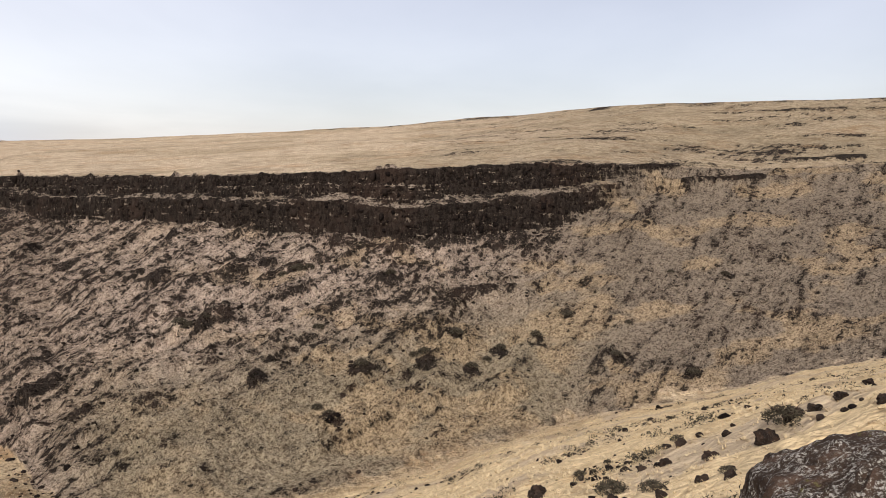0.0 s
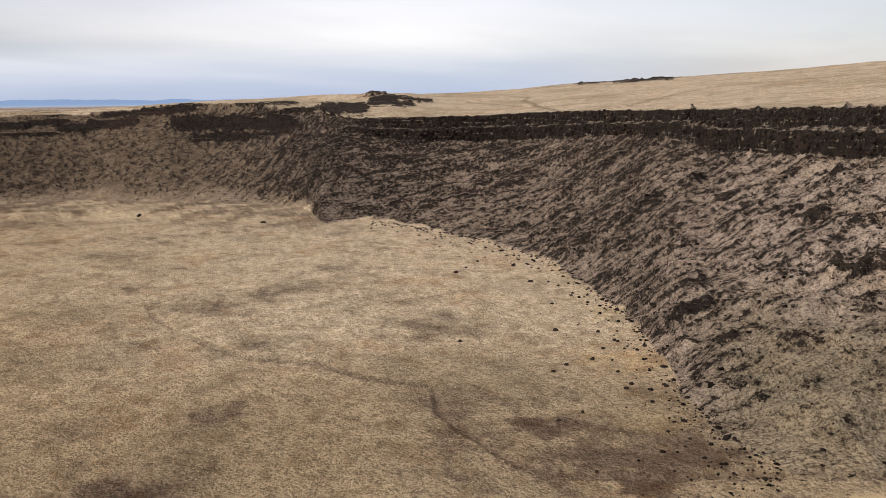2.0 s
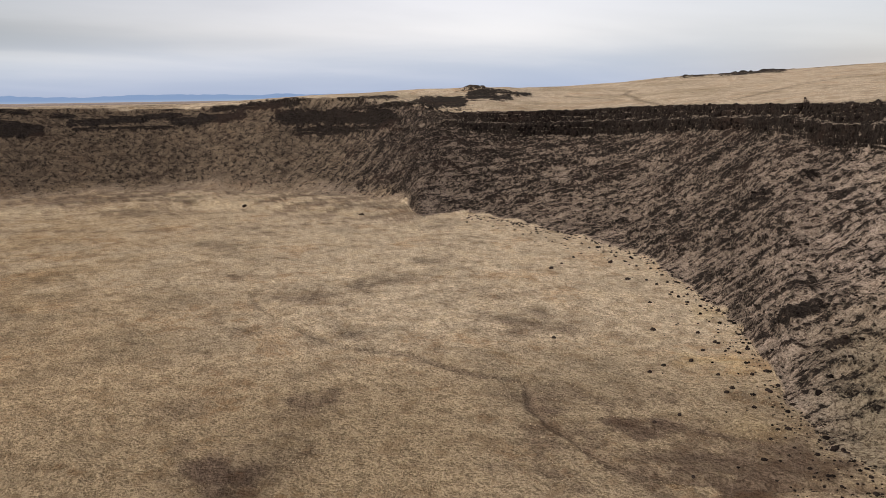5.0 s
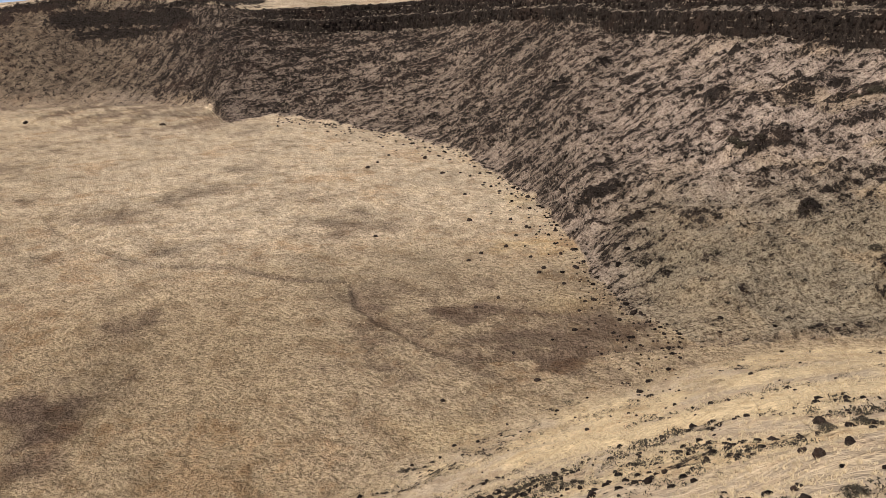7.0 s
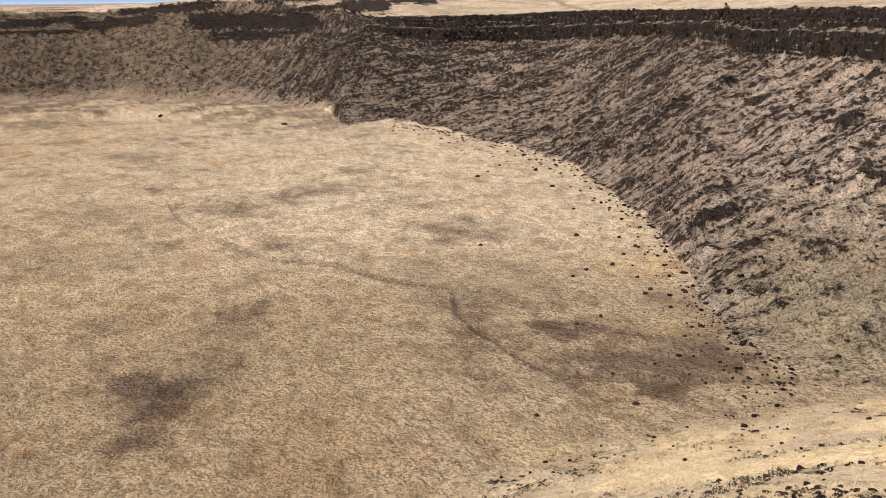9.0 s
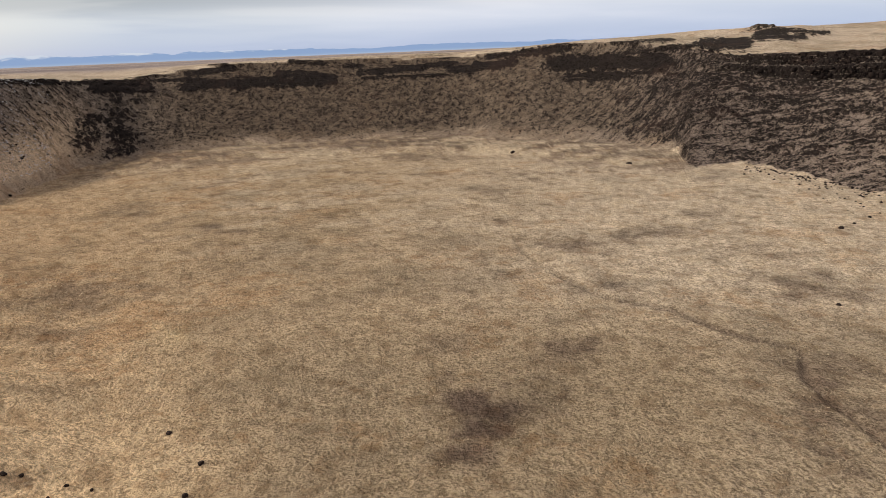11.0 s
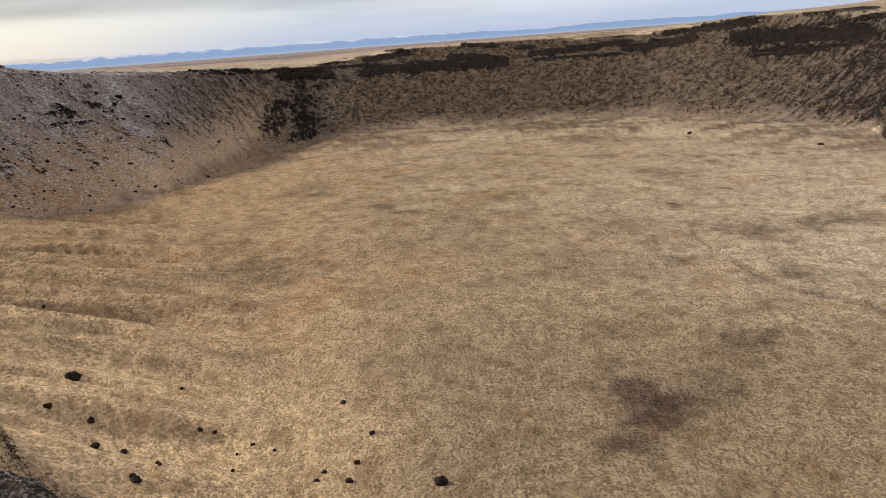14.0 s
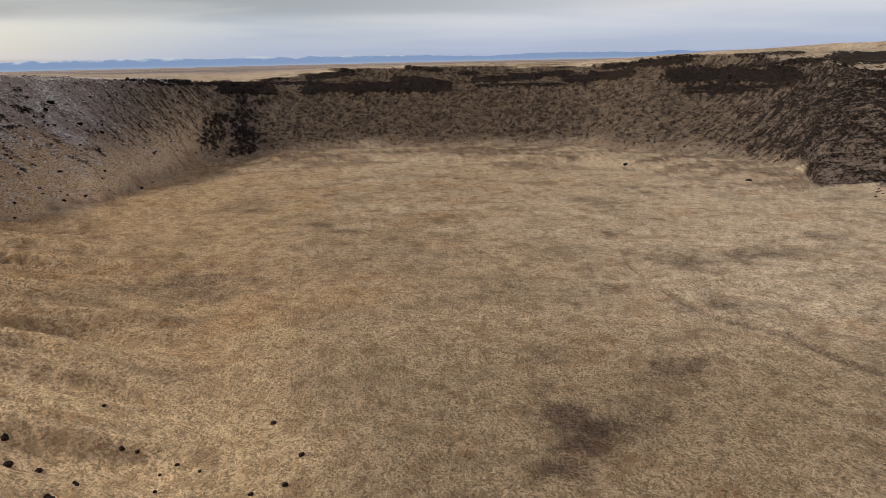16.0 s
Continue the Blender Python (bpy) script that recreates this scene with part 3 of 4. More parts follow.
    shade(on_floor * sstep(az, 82, 55) * sstep(d, 130, 210) * 0.8, (0.56, 0.455, 0.325))
    shade(on_floor * terrace * sstep(bank, -16, -6) * sstep(bank, 6, -2) * 0.8, (0.46, 0.355, 0.225))
    speck = fbm(x / 5, y / 9, 166, 3)
    shade(on_floor * terrace * sstep(bank, 2, 10) * sstep(speck, 0.43, 0.53) * 0.8, (0.105, 0.08, 0.055))
    smudge = fbm(x / 9, y / 24, 198, 5, 0.6)
    shade(on_floor * sstep(az, 50, 56) * sstep(az, 101, 90) * sstep(bank, -45, -10) * sstep(smudge, 0.50, 0.58) * 0.7, (0.20, 0.145, 0.105))
    shade(on_floor * sstep(az, 46, 56) * sstep(az, 98, 86) * sstep(d, 200, 300) * sstep(smudge, 0.52, 0.44) * 0.6, (0.50, 0.40, 0.275))
    fleck = fbm(x / 4.5, y / 3.5, 167, 4)
    shade(on_floor * sstep(fleck, 0.585, 0.66) * 0.32, (0.17, 0.122, 0.08))
    shade(on_floor * sstep(fleck, 0.42, 0.34) * 0.4, (0.47, 0.355, 0.22))
    shade(on_scree, (0.435, 0.345, 0.278))
    # scree tint darkens with bearing up to the far wall
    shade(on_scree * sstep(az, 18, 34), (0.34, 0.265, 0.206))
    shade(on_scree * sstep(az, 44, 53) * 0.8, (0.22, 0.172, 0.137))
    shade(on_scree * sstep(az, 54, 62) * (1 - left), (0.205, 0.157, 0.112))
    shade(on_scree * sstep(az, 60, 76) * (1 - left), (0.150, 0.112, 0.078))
    # corner tint lightened to offset grazing sun, light put into the colour
    shade(on_scree * sstep(az, 88, 98) * (1 - left), (0.36, 0.285, 0.21))
    clumps = fbm(x / 3.2, y / 3.2, 197, 3)
    distant = on_scree * sstep(az, 53.5, 57.5) * (1 - left)
    shade(distant * sstep(clumps, 0.52, 0.64) * 0.4, (0.21, 0.16, 0.11))
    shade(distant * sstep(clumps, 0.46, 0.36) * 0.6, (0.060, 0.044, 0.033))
    shade(distant * sstep(d + bend * 1.6, toe + 22, toe - 6) * 0.7, (0.34, 0.24, 0.145))
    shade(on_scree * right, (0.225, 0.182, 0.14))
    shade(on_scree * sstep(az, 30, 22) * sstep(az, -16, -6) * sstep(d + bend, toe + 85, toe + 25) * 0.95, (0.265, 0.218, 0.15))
    shade(on_scree * sstep(az, 32, 4) * sstep(fbm(x / 16, y / 11, 163, 4), 0.54, 0.64) * 0.55, (0.42, 0.31, 0.19))
    shade(on_cliff * main * 0.7, (0.20, 0.165, 0.13))
    shade(on_scree * left, (0.40, 0.335, 0.285))
    shade(on_scree * left * sstep(streak, 0.50, 0.62) * 0.5, (0.60, 0.53, 0.47))
    shade(on_scree * left * sstep(d + bend * 2 + (streak - 0.5) * 70, toe + 90, toe + 25) * 0.9, (0.60, 0.40, 0.22))
    # toe turned from the sun: its shading is countered by a paler tint
    shade(on_scree * sstep(az, 94, 99) * sstep(az, 112, 102) * sstep(d + bend * 2, toe + 85, toe + 20) * 0.85, (0.84, 0.61, 0.375))
    shade(on_top, (0.50, 0.40, 0.29))
    shade(on_top * sstep(fbm(x / 70, y / 35, 168, 4), 0.52, 0.66) * 0.5, (0.30, 0.24, 0.155))
    strips = fbm(x / 900, d / 160, 177, 3)
    shade(on_top * sstep(d, 900, 1700), (0.36, 0.30, 0.265))
    shade(on_top * sstep(d, 1200, 1900) * sstep(strips, 0.48, 0.6) * 0.7, (0.20, 0.165, 0.155))
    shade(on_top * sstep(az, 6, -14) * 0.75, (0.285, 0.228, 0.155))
    shade(on_near, (0.62, 0.48, 0.29))
    shade(on_floor * sstep(az, 58, 46) * sstep(d, 220, 140) * 0.75, (0.315, 0.245, 0.162))
    shade(on_floor * sstep(az, 110, 76) * sstep(d, 200, 120) * sstep(az, 48, 57) * 0.85, (0.29, 0.22, 0.138))
    shade(on_floor * sstep(az, 82, 116) * sstep(d, 210, 110) * 0.9, (0.76, 0.555, 0.325))
    shade(on_near * sstep(fbm(x / 9, y / 9, 169, 4), 0.47, 0.62) * 0.65, (0.42, 0.34, 0.255))
    shade(on_near * sstep(az, 104, 111) * 0.8, (0.60, 0.465, 0.29))
    for px, py, size, dark in STAINS:
        m = np.hypot(x - px, y - py) < 3 * size
        if m.any():
            r = np.hypot(x[m] - px, y[m] - py) / size + (fbm(x[m] / 6, y[m] / 6, 171, 4) - 0.5) * 2.8
            k = (sstep(r, 1.3, 0.0) * np.minimum(abs(dark), 1) * (1 - on_scree[m]))[:, None]
            tint[m] = tint[m] * (1 - k) + np.asarray((0.13, 0.092, 0.065) if dark > 0 else (0.55, 0.42, 0.24)) * k
    shade(sstep(gully, 1.9, 0.4) * np.interp(x, (-200, -150, -60), (0.3, 0.75, 0.6)) * (1 - 0.4 * on_scree), (0.15, 0.108, 0.076))
    shade(on_floor * sstep(path, 1.8, 0.3) * 0.6, (0.15, 0.105, 0.068))
    shore = polyline(x, y, BANK_LINE) + (fbm(x / 7, y / 7, 115, 4) - 0.5) * 7
    shade(on_floor * sstep(shore, 3.4, 1.0) * 0.65, (0.20, 0.145, 0.10))
    track = np.minimum(polyline(x, y, TRACK_A), polyline(x, y, TRACK_B))
    shade(on_top * sstep(track, 3.5, 1.0) * 0.6, (0.17, 0.135, 0.095))
    # --- behind the viewer the rim runs on as a plain plateau
    back = np.maximum(sstep(az, 132, 165), 0) * sstep(az, 320, 290)
    z_back = -1.7 - 16.3 * sstep(d, 30, 1500) + (fbm(x / 60, y / 60, 181, 3) - 0.5) * 3 * sstep(d, 5, 60)
    z = z * (1 - back) + z_back * back
    rock = rock * (1 - back)
    if masks:
        bedded = np.clip(bedded, 0, 1) * (1 - back)
        walls = np.clip(on_scree + on_cliff, 0, 1) * (1 - back) * (1 - 0.45 * sstep(az, 54, 59) * sstep(az, 101, 97))
        return z, np.clip(rock * (1 - 0.75 * on_near), 0, 1.4), tint, bedded, walls, on_near * (1 - back)
    return z, np.clip(rock, 0, 1.4), tint


def fall_lines(az, x, y, z):
    across, down = np.zeros(x.shape), np.zeros(x.shape)
    wander = az + (fbm(x / 14, y / 14, 58, 3) - 0.5) * 9
    for k, (lean, (a, b, c, d)) in enumerate(WALLS):
        m = (wander >= (a + b) / 2) & (wander < (c + d) / 2)
        across[m], down[m] = downhill(lean, x[m], y[m])
        down[m] *= (1.0, 1.0, 2.6, 1.6)[k]
    return np.stack([across, down, z], -1)


def sheet(name, xs, ys, zs, closed):
    """A quad mesh over a grid (columns, rows), closed round the columns or not."""
    cols, rows = xs.shape
    me = bpy.data.meshes.new(name)
    co = np.stack([xs, ys, zs], -1).reshape(-1, 3).astype(np.float32)
    i, j = np.meshgrid(np.arange(cols if closed else cols - 1), np.arange(rows - 1), indexing="ij")
    k = (i + 1) % cols
    quads = np.stack([i * rows + j, i * rows + j + 1, k * rows + j + 1, k * rows + j], -1).reshape(-1, 4)
    me.vertices.add(len(co)), me.loops.add(quads.size), me.polygons.add(len(quads))
    me.vertices.foreach_set("co", co.ravel())
    me.loops.foreach_set("vertex_index", quads.ravel().astype(np.int32))
    me.polygons.foreach_set("loop_start", np.arange(0, quads.size, 4, dtype=np.int32))
    me.update(calc_edges=True)
    me.validate()
    return me


def build_ground():
    az = np.concatenate([np.arange(-42, 133, 0.155), np.arange(136, 317, 4.0)])
    p = plan(az)

    def run(a, b, count, power=1.0):
        u = (np.arange(count) / count) ** power
        return a[:, None] + (b - a)[:, None] * u

    one = np.ones(len(az))
    near_rows = np.concatenate([0.02 * one[:, None], 0.5 * (p["near"][:, None] / 0.5) ** (np.arange(170) / 170)], 1)
    u = np.arange(150) / 150
    floor_rows = (p["near"][:, None] ** -0.4 + (p["toe"] ** -0.4 - p["near"] ** -0.4)[:, None] * u) ** -2.5
    rows = [near_rows, floor_rows, run(p["toe"], p["base"] - 9, 130), run(p["base"] - 9, p["rim"], 60), run(p["rim"], p["ridge"], 46, 1.4), run(p["ridge"], 4900 * one, 14, 1.6), 4900 * one[:, None]]
    d = np.concatenate(rows, 1)
    wide = {k: np.repeat(v[:, None], d.shape[1], 1) for k, v in p.items()}
    angle = np.repeat(az[:, None], d.shape[1], 1)
    z, rock, tint, bedded, walls, meadow = ground(angle, d, wide, True)
    x, y = place(angle, d)
    me = sheet("ground", x, y, z, True)
    for name, values in (("rockiness", rock), ("cliff", bedded), ("wall", walls), ("meadow", meadow)):
        a = me.attributes.new(name, "FLOAT", "POINT")
        a.data.foreach_set("value", values.ravel().astype(np.float32))
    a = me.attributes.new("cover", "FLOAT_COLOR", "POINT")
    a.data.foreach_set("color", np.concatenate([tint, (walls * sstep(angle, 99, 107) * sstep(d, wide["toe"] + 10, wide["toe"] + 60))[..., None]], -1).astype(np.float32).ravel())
    a = me.attributes.new("fall", "FLOAT_VECTOR", "POINT")
    a.data.foreach_set("vector", fall_lines(angle, x, y, z).astype(np.float32).ravel())
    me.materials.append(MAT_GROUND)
    me.polygons.foreach_set("use_smooth", np.ones(len(me.polygons), dtype=bool))
    ob = new("ground", me)
    return tagged(ob, "dry grass steppe with a deep basalt-rimmed crater", "ground", kind="structure")


build_ground()


# ---------------------------------------------------------------- rocks, shrubs and grass
def terrain_at(x, y):
    az = np.degrees(np.arctan2(-x, y))
    return ground(az, np.hypot(x, y))


def rock_shape(seed, level, squash=0.75, craggy=0.35):
    """An angular boulder about 2 across, its foot at z -0.55."""
    rng = random.Random(seed)
    bm = bmesh.new()
    bmesh.ops.create_icosphere(bm, subdivisions=level, radius=1.0)
    planes = []
    for _ in range(9):
        v = Vector((rng.gauss(0, 1), rng.gauss(0, 1), rng.gauss(0, 1))).normalized()
        planes.append((v, rng.uniform(0.62, 0.95)))
    shift = Vector((rng.uniform(0, 50), rng.uniform(0, 50), rng.uniform(0, 50)))
    for v in bm.verts:
        c = v.co.copy()
        for normal, far in planes:
            over = c.dot(normal) - far
            if over > 0:
                c -= normal * over * 0.9
        c *= 1 + craggy * (0.55 * noise.noise(c * 1.7 + shift) + 0.35 * noise.noise(c * 4.1 + shift) + 0.14 * noise.noise(c * 9.3 + shift))
        c.z *= squash
        v.co = c
    return bm


def soup(name, shapes, x, y, z, size, turn, tall=None, material=None, smooth=False):
    """Many small pieces joined into one mesh, out of a few shapes (vertices, triangles)."""
    rng = np.random.RandomState(len(x))
    which = rng.randint(0, len(shapes), len(x))
    tall = np.ones(len(x)) if tall is None else tall
    co, tri, base = [], [], 0
    for k, (verts, faces) in enumerate(shapes):
        m = which == k
        c, s_ = np.cos(turn[m])[:, None], np.sin(turn[m])[:, None]
        r = size[m][:, None]
        px = (verts[None, :, 0] * c - verts[None, :, 1] * s_) * r + x[m][:, None]
        py = (verts[None, :, 0] * s_ + verts[None, :, 1] * c) * r + y[m][:, None]
        pz = verts[None, :, 2] * r * tall[m][:, None] + z[m][:, None]
        co.append(np.stack([px, py, pz], -1).reshape(-1, 3))
        tri.append((faces[None] + (np.arange(m.sum()) * len(verts))[:, None, None] + base).reshape(-1, 3))
        base += m.sum() * len(verts)
    co, tri = np.concatenate(co).astype(np.float32), np.concatenate(tri).astype(np.int32)
    me = bpy.data.meshes.new(name)
    me.vertices.add(len(co)), me.loops.add(tri.size), me.polygons.add(len(tri))
    me.vertices.foreach_set("co", co.ravel())
    me.loops.foreach_set("vertex_index", tri.ravel())
    me.polygons.foreach_set("loop_start", np.arange(0, tri.size, 3, dtype=np.int32))
    me.update(calc_edges=True)
    if smooth:
        me.polygons.foreach_set("use_smooth", np.ones(len(tri), dtype=bool))
    if material:
        me.materials.append(material)
    return new(name, me)


def as_shape(bm):
    bmesh.ops.triangulate(bm, faces=bm.faces[:])
    bm.verts.index_update()
    verts = np.array([v.co[:] for v in bm.verts])
    faces = np.array([[v.index for v in f.verts] for f in bm.faces])
    bm.free()
    return verts, faces


def blades(seed, count, spread, curl):
    """A tuft of flat, leaning blades of grass about 1 high."""
    rng = np.random.RandomState(seed)
    verts, faces = [], []
    for k in range(count):
        a, r = rng.uniform(0, 2 * math.pi), rng.uniform(0, 0.35)
        lean = rng.uniform(0.2, 1.0) * spread
        h = rng.uniform(0.6, 1.0) * (1 - 0.3 * lean)
        w = rng.uniform(0.10, 0.22) * curl
        bx, by = r * math.cos(a), r * math.sin(a)
        sx, sy = -math.sin(a) * w, math.cos(a) * w
        tx, ty = bx + lean * math.cos(a), by + lean * math.sin(a)
        i = len(verts)
        verts += [(bx - sx, by - sy, -0.15), (bx + sx, by + sy, -0.15), (tx, ty, h)]
        faces += [(i, i + 1, i + 2)]
    return np.array(verts), np.array(faces)


def twigs(seed, count, leaf=0.13):
    """The leafy mass of a low shrub, about 2 across: many small turned leaves in a loose dome."""
    rng = np.random.RandomState(seed)
    verts, faces = [], []
    for k in range(count):
        a, up = rng.uniform(0, 2 * math.pi), rng.uniform(0.05, 1)
        r = math.sqrt(max(0.0, 1 - up * up)) * rng.uniform(0.55, 1.05)
        c = np.array((r * math.cos(a), r * math.sin(a), up * rng.uniform(0.55, 0.95)))
        p, q = rng.normal(size=3), rng.normal(size=3)
        p, q = leaf * p / np.linalg.norm(p), leaf * q / np.linalg.norm(q)
        i = len(verts)
        verts += [c - p, c + p, c + q]
        faces += [(i, i + 1, i + 2)]
    return np.array(verts), np.array(faces)


def make_plant(name, light, dark):
    m, n = material(name)
    island = n.add("ShaderNodeNewGeometry").outputs["Random Per Island"]
    where = n.add("ShaderNodeNewGeometry").outputs["Position"]
    colour = n.mix(island, rgb(*dark), rgb(*light))
    colour = n.mix(n.step(n.noise(where, 0.12, 3.0), 0.4, 0.65, 0.0, 0.4), colour, n.mix(1.0, colour, rgb(0.7, 0.68, 0.64), "MULTIPLY"))
    finish(n, colour, 0.9)
    return m


def make_rubble():
    m, n = material("basalt_rubble")
    island = n.add("ShaderNodeNewGeometry").outputs["Random Per Island"]
    where = n.add("ShaderNodeNewGeometry").outputs["Position"]
    colour = n.mix(island, rgb(0.006, 0.0045, 0.004), rgb(0.028, 0.020, 0.016))
    colour = n.mix(n.step(n.noise(where, 4.0, 4.0), 0.5, 0.7, 0.0, 0.4), colour, rgb(0.060, 0.047, 0.039))
    finish(n, colour, 0.9, n.noise(where, 6.0, 4.0), 0.8, 0.15)
    return m


MAT_RUBBLE = make_rubble()
MAT_STRAW = make_plant("straw", (0.54, 0.42, 0.26), (0.42, 0.325, 0.20))
MAT_BUNCH = make_plant("bunch_grass", (0.46, 0.35, 0.215), (0.29, 0.22, 0.14))
MAT_WALL = make_plant("scree_grass", (0.36, 0.295, 0.21), (0.21, 0.165, 0.115))
MAT_SAGE = make_plant("sage_leaf", (0.095, 0.08, 0.055), (0.022, 0.018, 0.014))
MAT_WOOD = make_plant("sage_wood", (0.10, 0.075, 0.055), (0.06, 0.045, 0.035))


def make_snow():
    m, n = material("old_snow")
    where = n.add("ShaderNodeNewGeometry").outputs["Position"]
    finish(n, n.mix(n.noise(where, 3.0, 4.0), rgb(0.66, 0.60, 0.54), rgb(0.92, 0.87, 0.80)), 0.8)
    return m


MAT_SNOW = make_snow()
CHIPS = [as_shape(rock_shape(200 + k, 1, 0.8, 0.5)) for k in range(3)]


def simple_chip(seed):
    bm = bmesh.new()
    bmesh.ops.create_cube(bm, size=1.5)
    r = random.Random(seed)
    for v in bm.verts:
        v.co = Vector((v.co.x * r.uniform(0.6, 1.25), v.co.y * r.uniform(0.6, 1.25), v.co.z * r.uniform(0.5, 1.0)))
    return as_shape(bm)


SHARDS = [simple_chip(300 + k) for k in range(8)]


def strew(count, az0, az1, inner, outer, seed, power=1.0):
    """Points spread evenly over the bearings az0 to az1 between two of the plan's lines."""
    r = np.random.RandomState(seed)
    az = r.uniform(az0, az1, count)
    p = plan(az)
    a = p[inner] if isinstance(inner, str) else np.full(count, float(inner))
    b = p[outer] if isinstance(outer, str) else np.full(count, float(outer))
    d = a + (b - a) * r.rand(count) ** power
    z, rock, _ = ground(az, d)
    x, y = place(az, d)
    return r, az, d, x, y, z, rock


def build_rubble():
    # scree blocks, thickest where the slope is bare
    r, az, d, x, y, z, rock = strew(90000, -36, 100, "toe", "rim", 11)
    keep = r.rand(len(x)) < np.clip(0.03 + 0.35 * (rock - 0.1), 0, 0.3) * np.interp(az, (-20, 0), (0.5, 1))
    x, y, z, rock = x[keep], y[keep], z[keep], rock[keep]
    k = len(x)
    size = 0.16 + 0.13 * r.gamma(1.3, 1.0, k) * (0.6 + rock)
    ob = soup("scree", SHARDS, x, y, z - 0.15 * size, np.minimum(size, 1.4), r.uniform(0, 6.3, k), r.uniform(0.4, 0.9, k), MAT_RUBBLE)
    tagged(ob, "dark basalt blocks strewn over the crater wall", "scree", kind="stuff")
    # stones that rolled out on the floor below the scree
    r = np.random.RandomState(15)
    az = r.uniform(21, 51, 900)
    toe = plan(az)["toe"]
    d = toe - np.interp(az, (21, 30, 53), (26, 34, 16)) * r.gamma(0.8, 0.6, 900)
    x, y = place(az, d)
    size = 0.14 + 0.16 * r.gamma(1.1, 1.0, 900) * np.clip(toe / 180, 0.8, 1.6)
    ob = soup("fallen_stones", CHIPS, x, y, ground(az, d)[0] + 0.1 * size, np.minimum(size, 0.75), r.uniform(0, 6.3, 900), r.uniform(0.6, 1.0, 900), MAT_RUBBLE)
    tagged(ob, "dark fallen stones on pale grass below the scree", "stones", kind="stuff")
    # stones of the near slope
    r, az, d, x, y, z, rock = strew(52000, -34, 131, 7, "near", 12, 1.25)
    keep = (r.rand(len(x)) < np.clip(rock * 2.2 - 0.15, 0.02, 0.9) * np.interp(az, (-12, 0, 40, 62, 108, 116), (1.3, 0.8, 0.6, 0.08, 0.15, 0.25)))
    x, y, z, d = x[keep], y[keep], z[keep], d[keep]
    k = len(x)
    size = np.minimum(0.05 + 0.09 * r.gamma(1.2, 1.0, k), 0.05 + d / 170)
    ob = soup("loose_stones", CHIPS, x, y, z, size, r.uniform(0, 6.3, k), r.uniform(0.6, 1.1, k), MAT_RUBBLE)
    tagged(ob, "small dark stones lying in straw-coloured grass", "stones", kind="stuff")
    # blocks and columns of the basalt cliff
    r, az, d, x, y, z, rock = strew(30000, -16, 101, "base", "rim", 14)
    steep = np.abs(ground(az, d + 0.5)[0] - z)
    keep = (rock > 0.5) & (r.rand(len(x)) < np.clip(0.9 * (steep - 0.25), 0, 0.8) * np.interp(az, (50, 56), (1, 0.35)))
    k = keep.sum()
    size = (0.28 + 0.16 * r.gamma(1.5, 0.8, k)) * np.clip(d[keep] / 300, 0.8, 1.5)
    tall = r.uniform(0.7, 2.1, k) * np.interp(az[keep], (50, 56), (1, 0.4))
    ob = soup("cliff_blocks", SHARDS, x[keep], y[keep], z[keep] - 0.35 * size * tall, size, r.uniform(0, 6.3, k), tall, MAT_RUBBLE)
    tagged(ob, "jointed dark basalt blocks of the crater's cliff", "cliff", kind="stuff")
    # left slope
    r, az, d, x, y, z, rock = strew(60000, 98, 132, "toe", "ridge", 13)
    keep = r.rand(len(x)) < 0.02 + 0.35 * rock
    k = keep.sum()
    ob = soup("gravel", SHARDS, x[keep], y[keep], z[keep], 0.14 + 0.20 * r.gamma(1.2, 1.0, k), r.uniform(0, 6.3, k), r.uniform(0.5, 1, k), MAT_RUBBLE)
    tagged(ob, "grey basalt gravel on the shaded slope", "gravel", kind="stuff")
    runs = on_walls(az, x, y, lambda a, b: fbm(a / 3.2, b / 12, 191, 4))
    keep = (r.rand(len(x)) < np.clip((runs - 0.50) * 6, 0.03, 0.5)) & (d > plan(az)["toe"] + 12)
    k = keep.sum()
    ob = soup("snow_patches", SHARDS, x[keep], y[keep], z[keep] + 0.12, 0.18 + 0.45 * r.rand(k) ** 3, r.uniform(0, 6.3, k), r.uniform(0.35, 0.7, k), MAT_SNOW)
    tagged(ob, "small specks of old snow on dark gravel", "snow", kind="stuff")


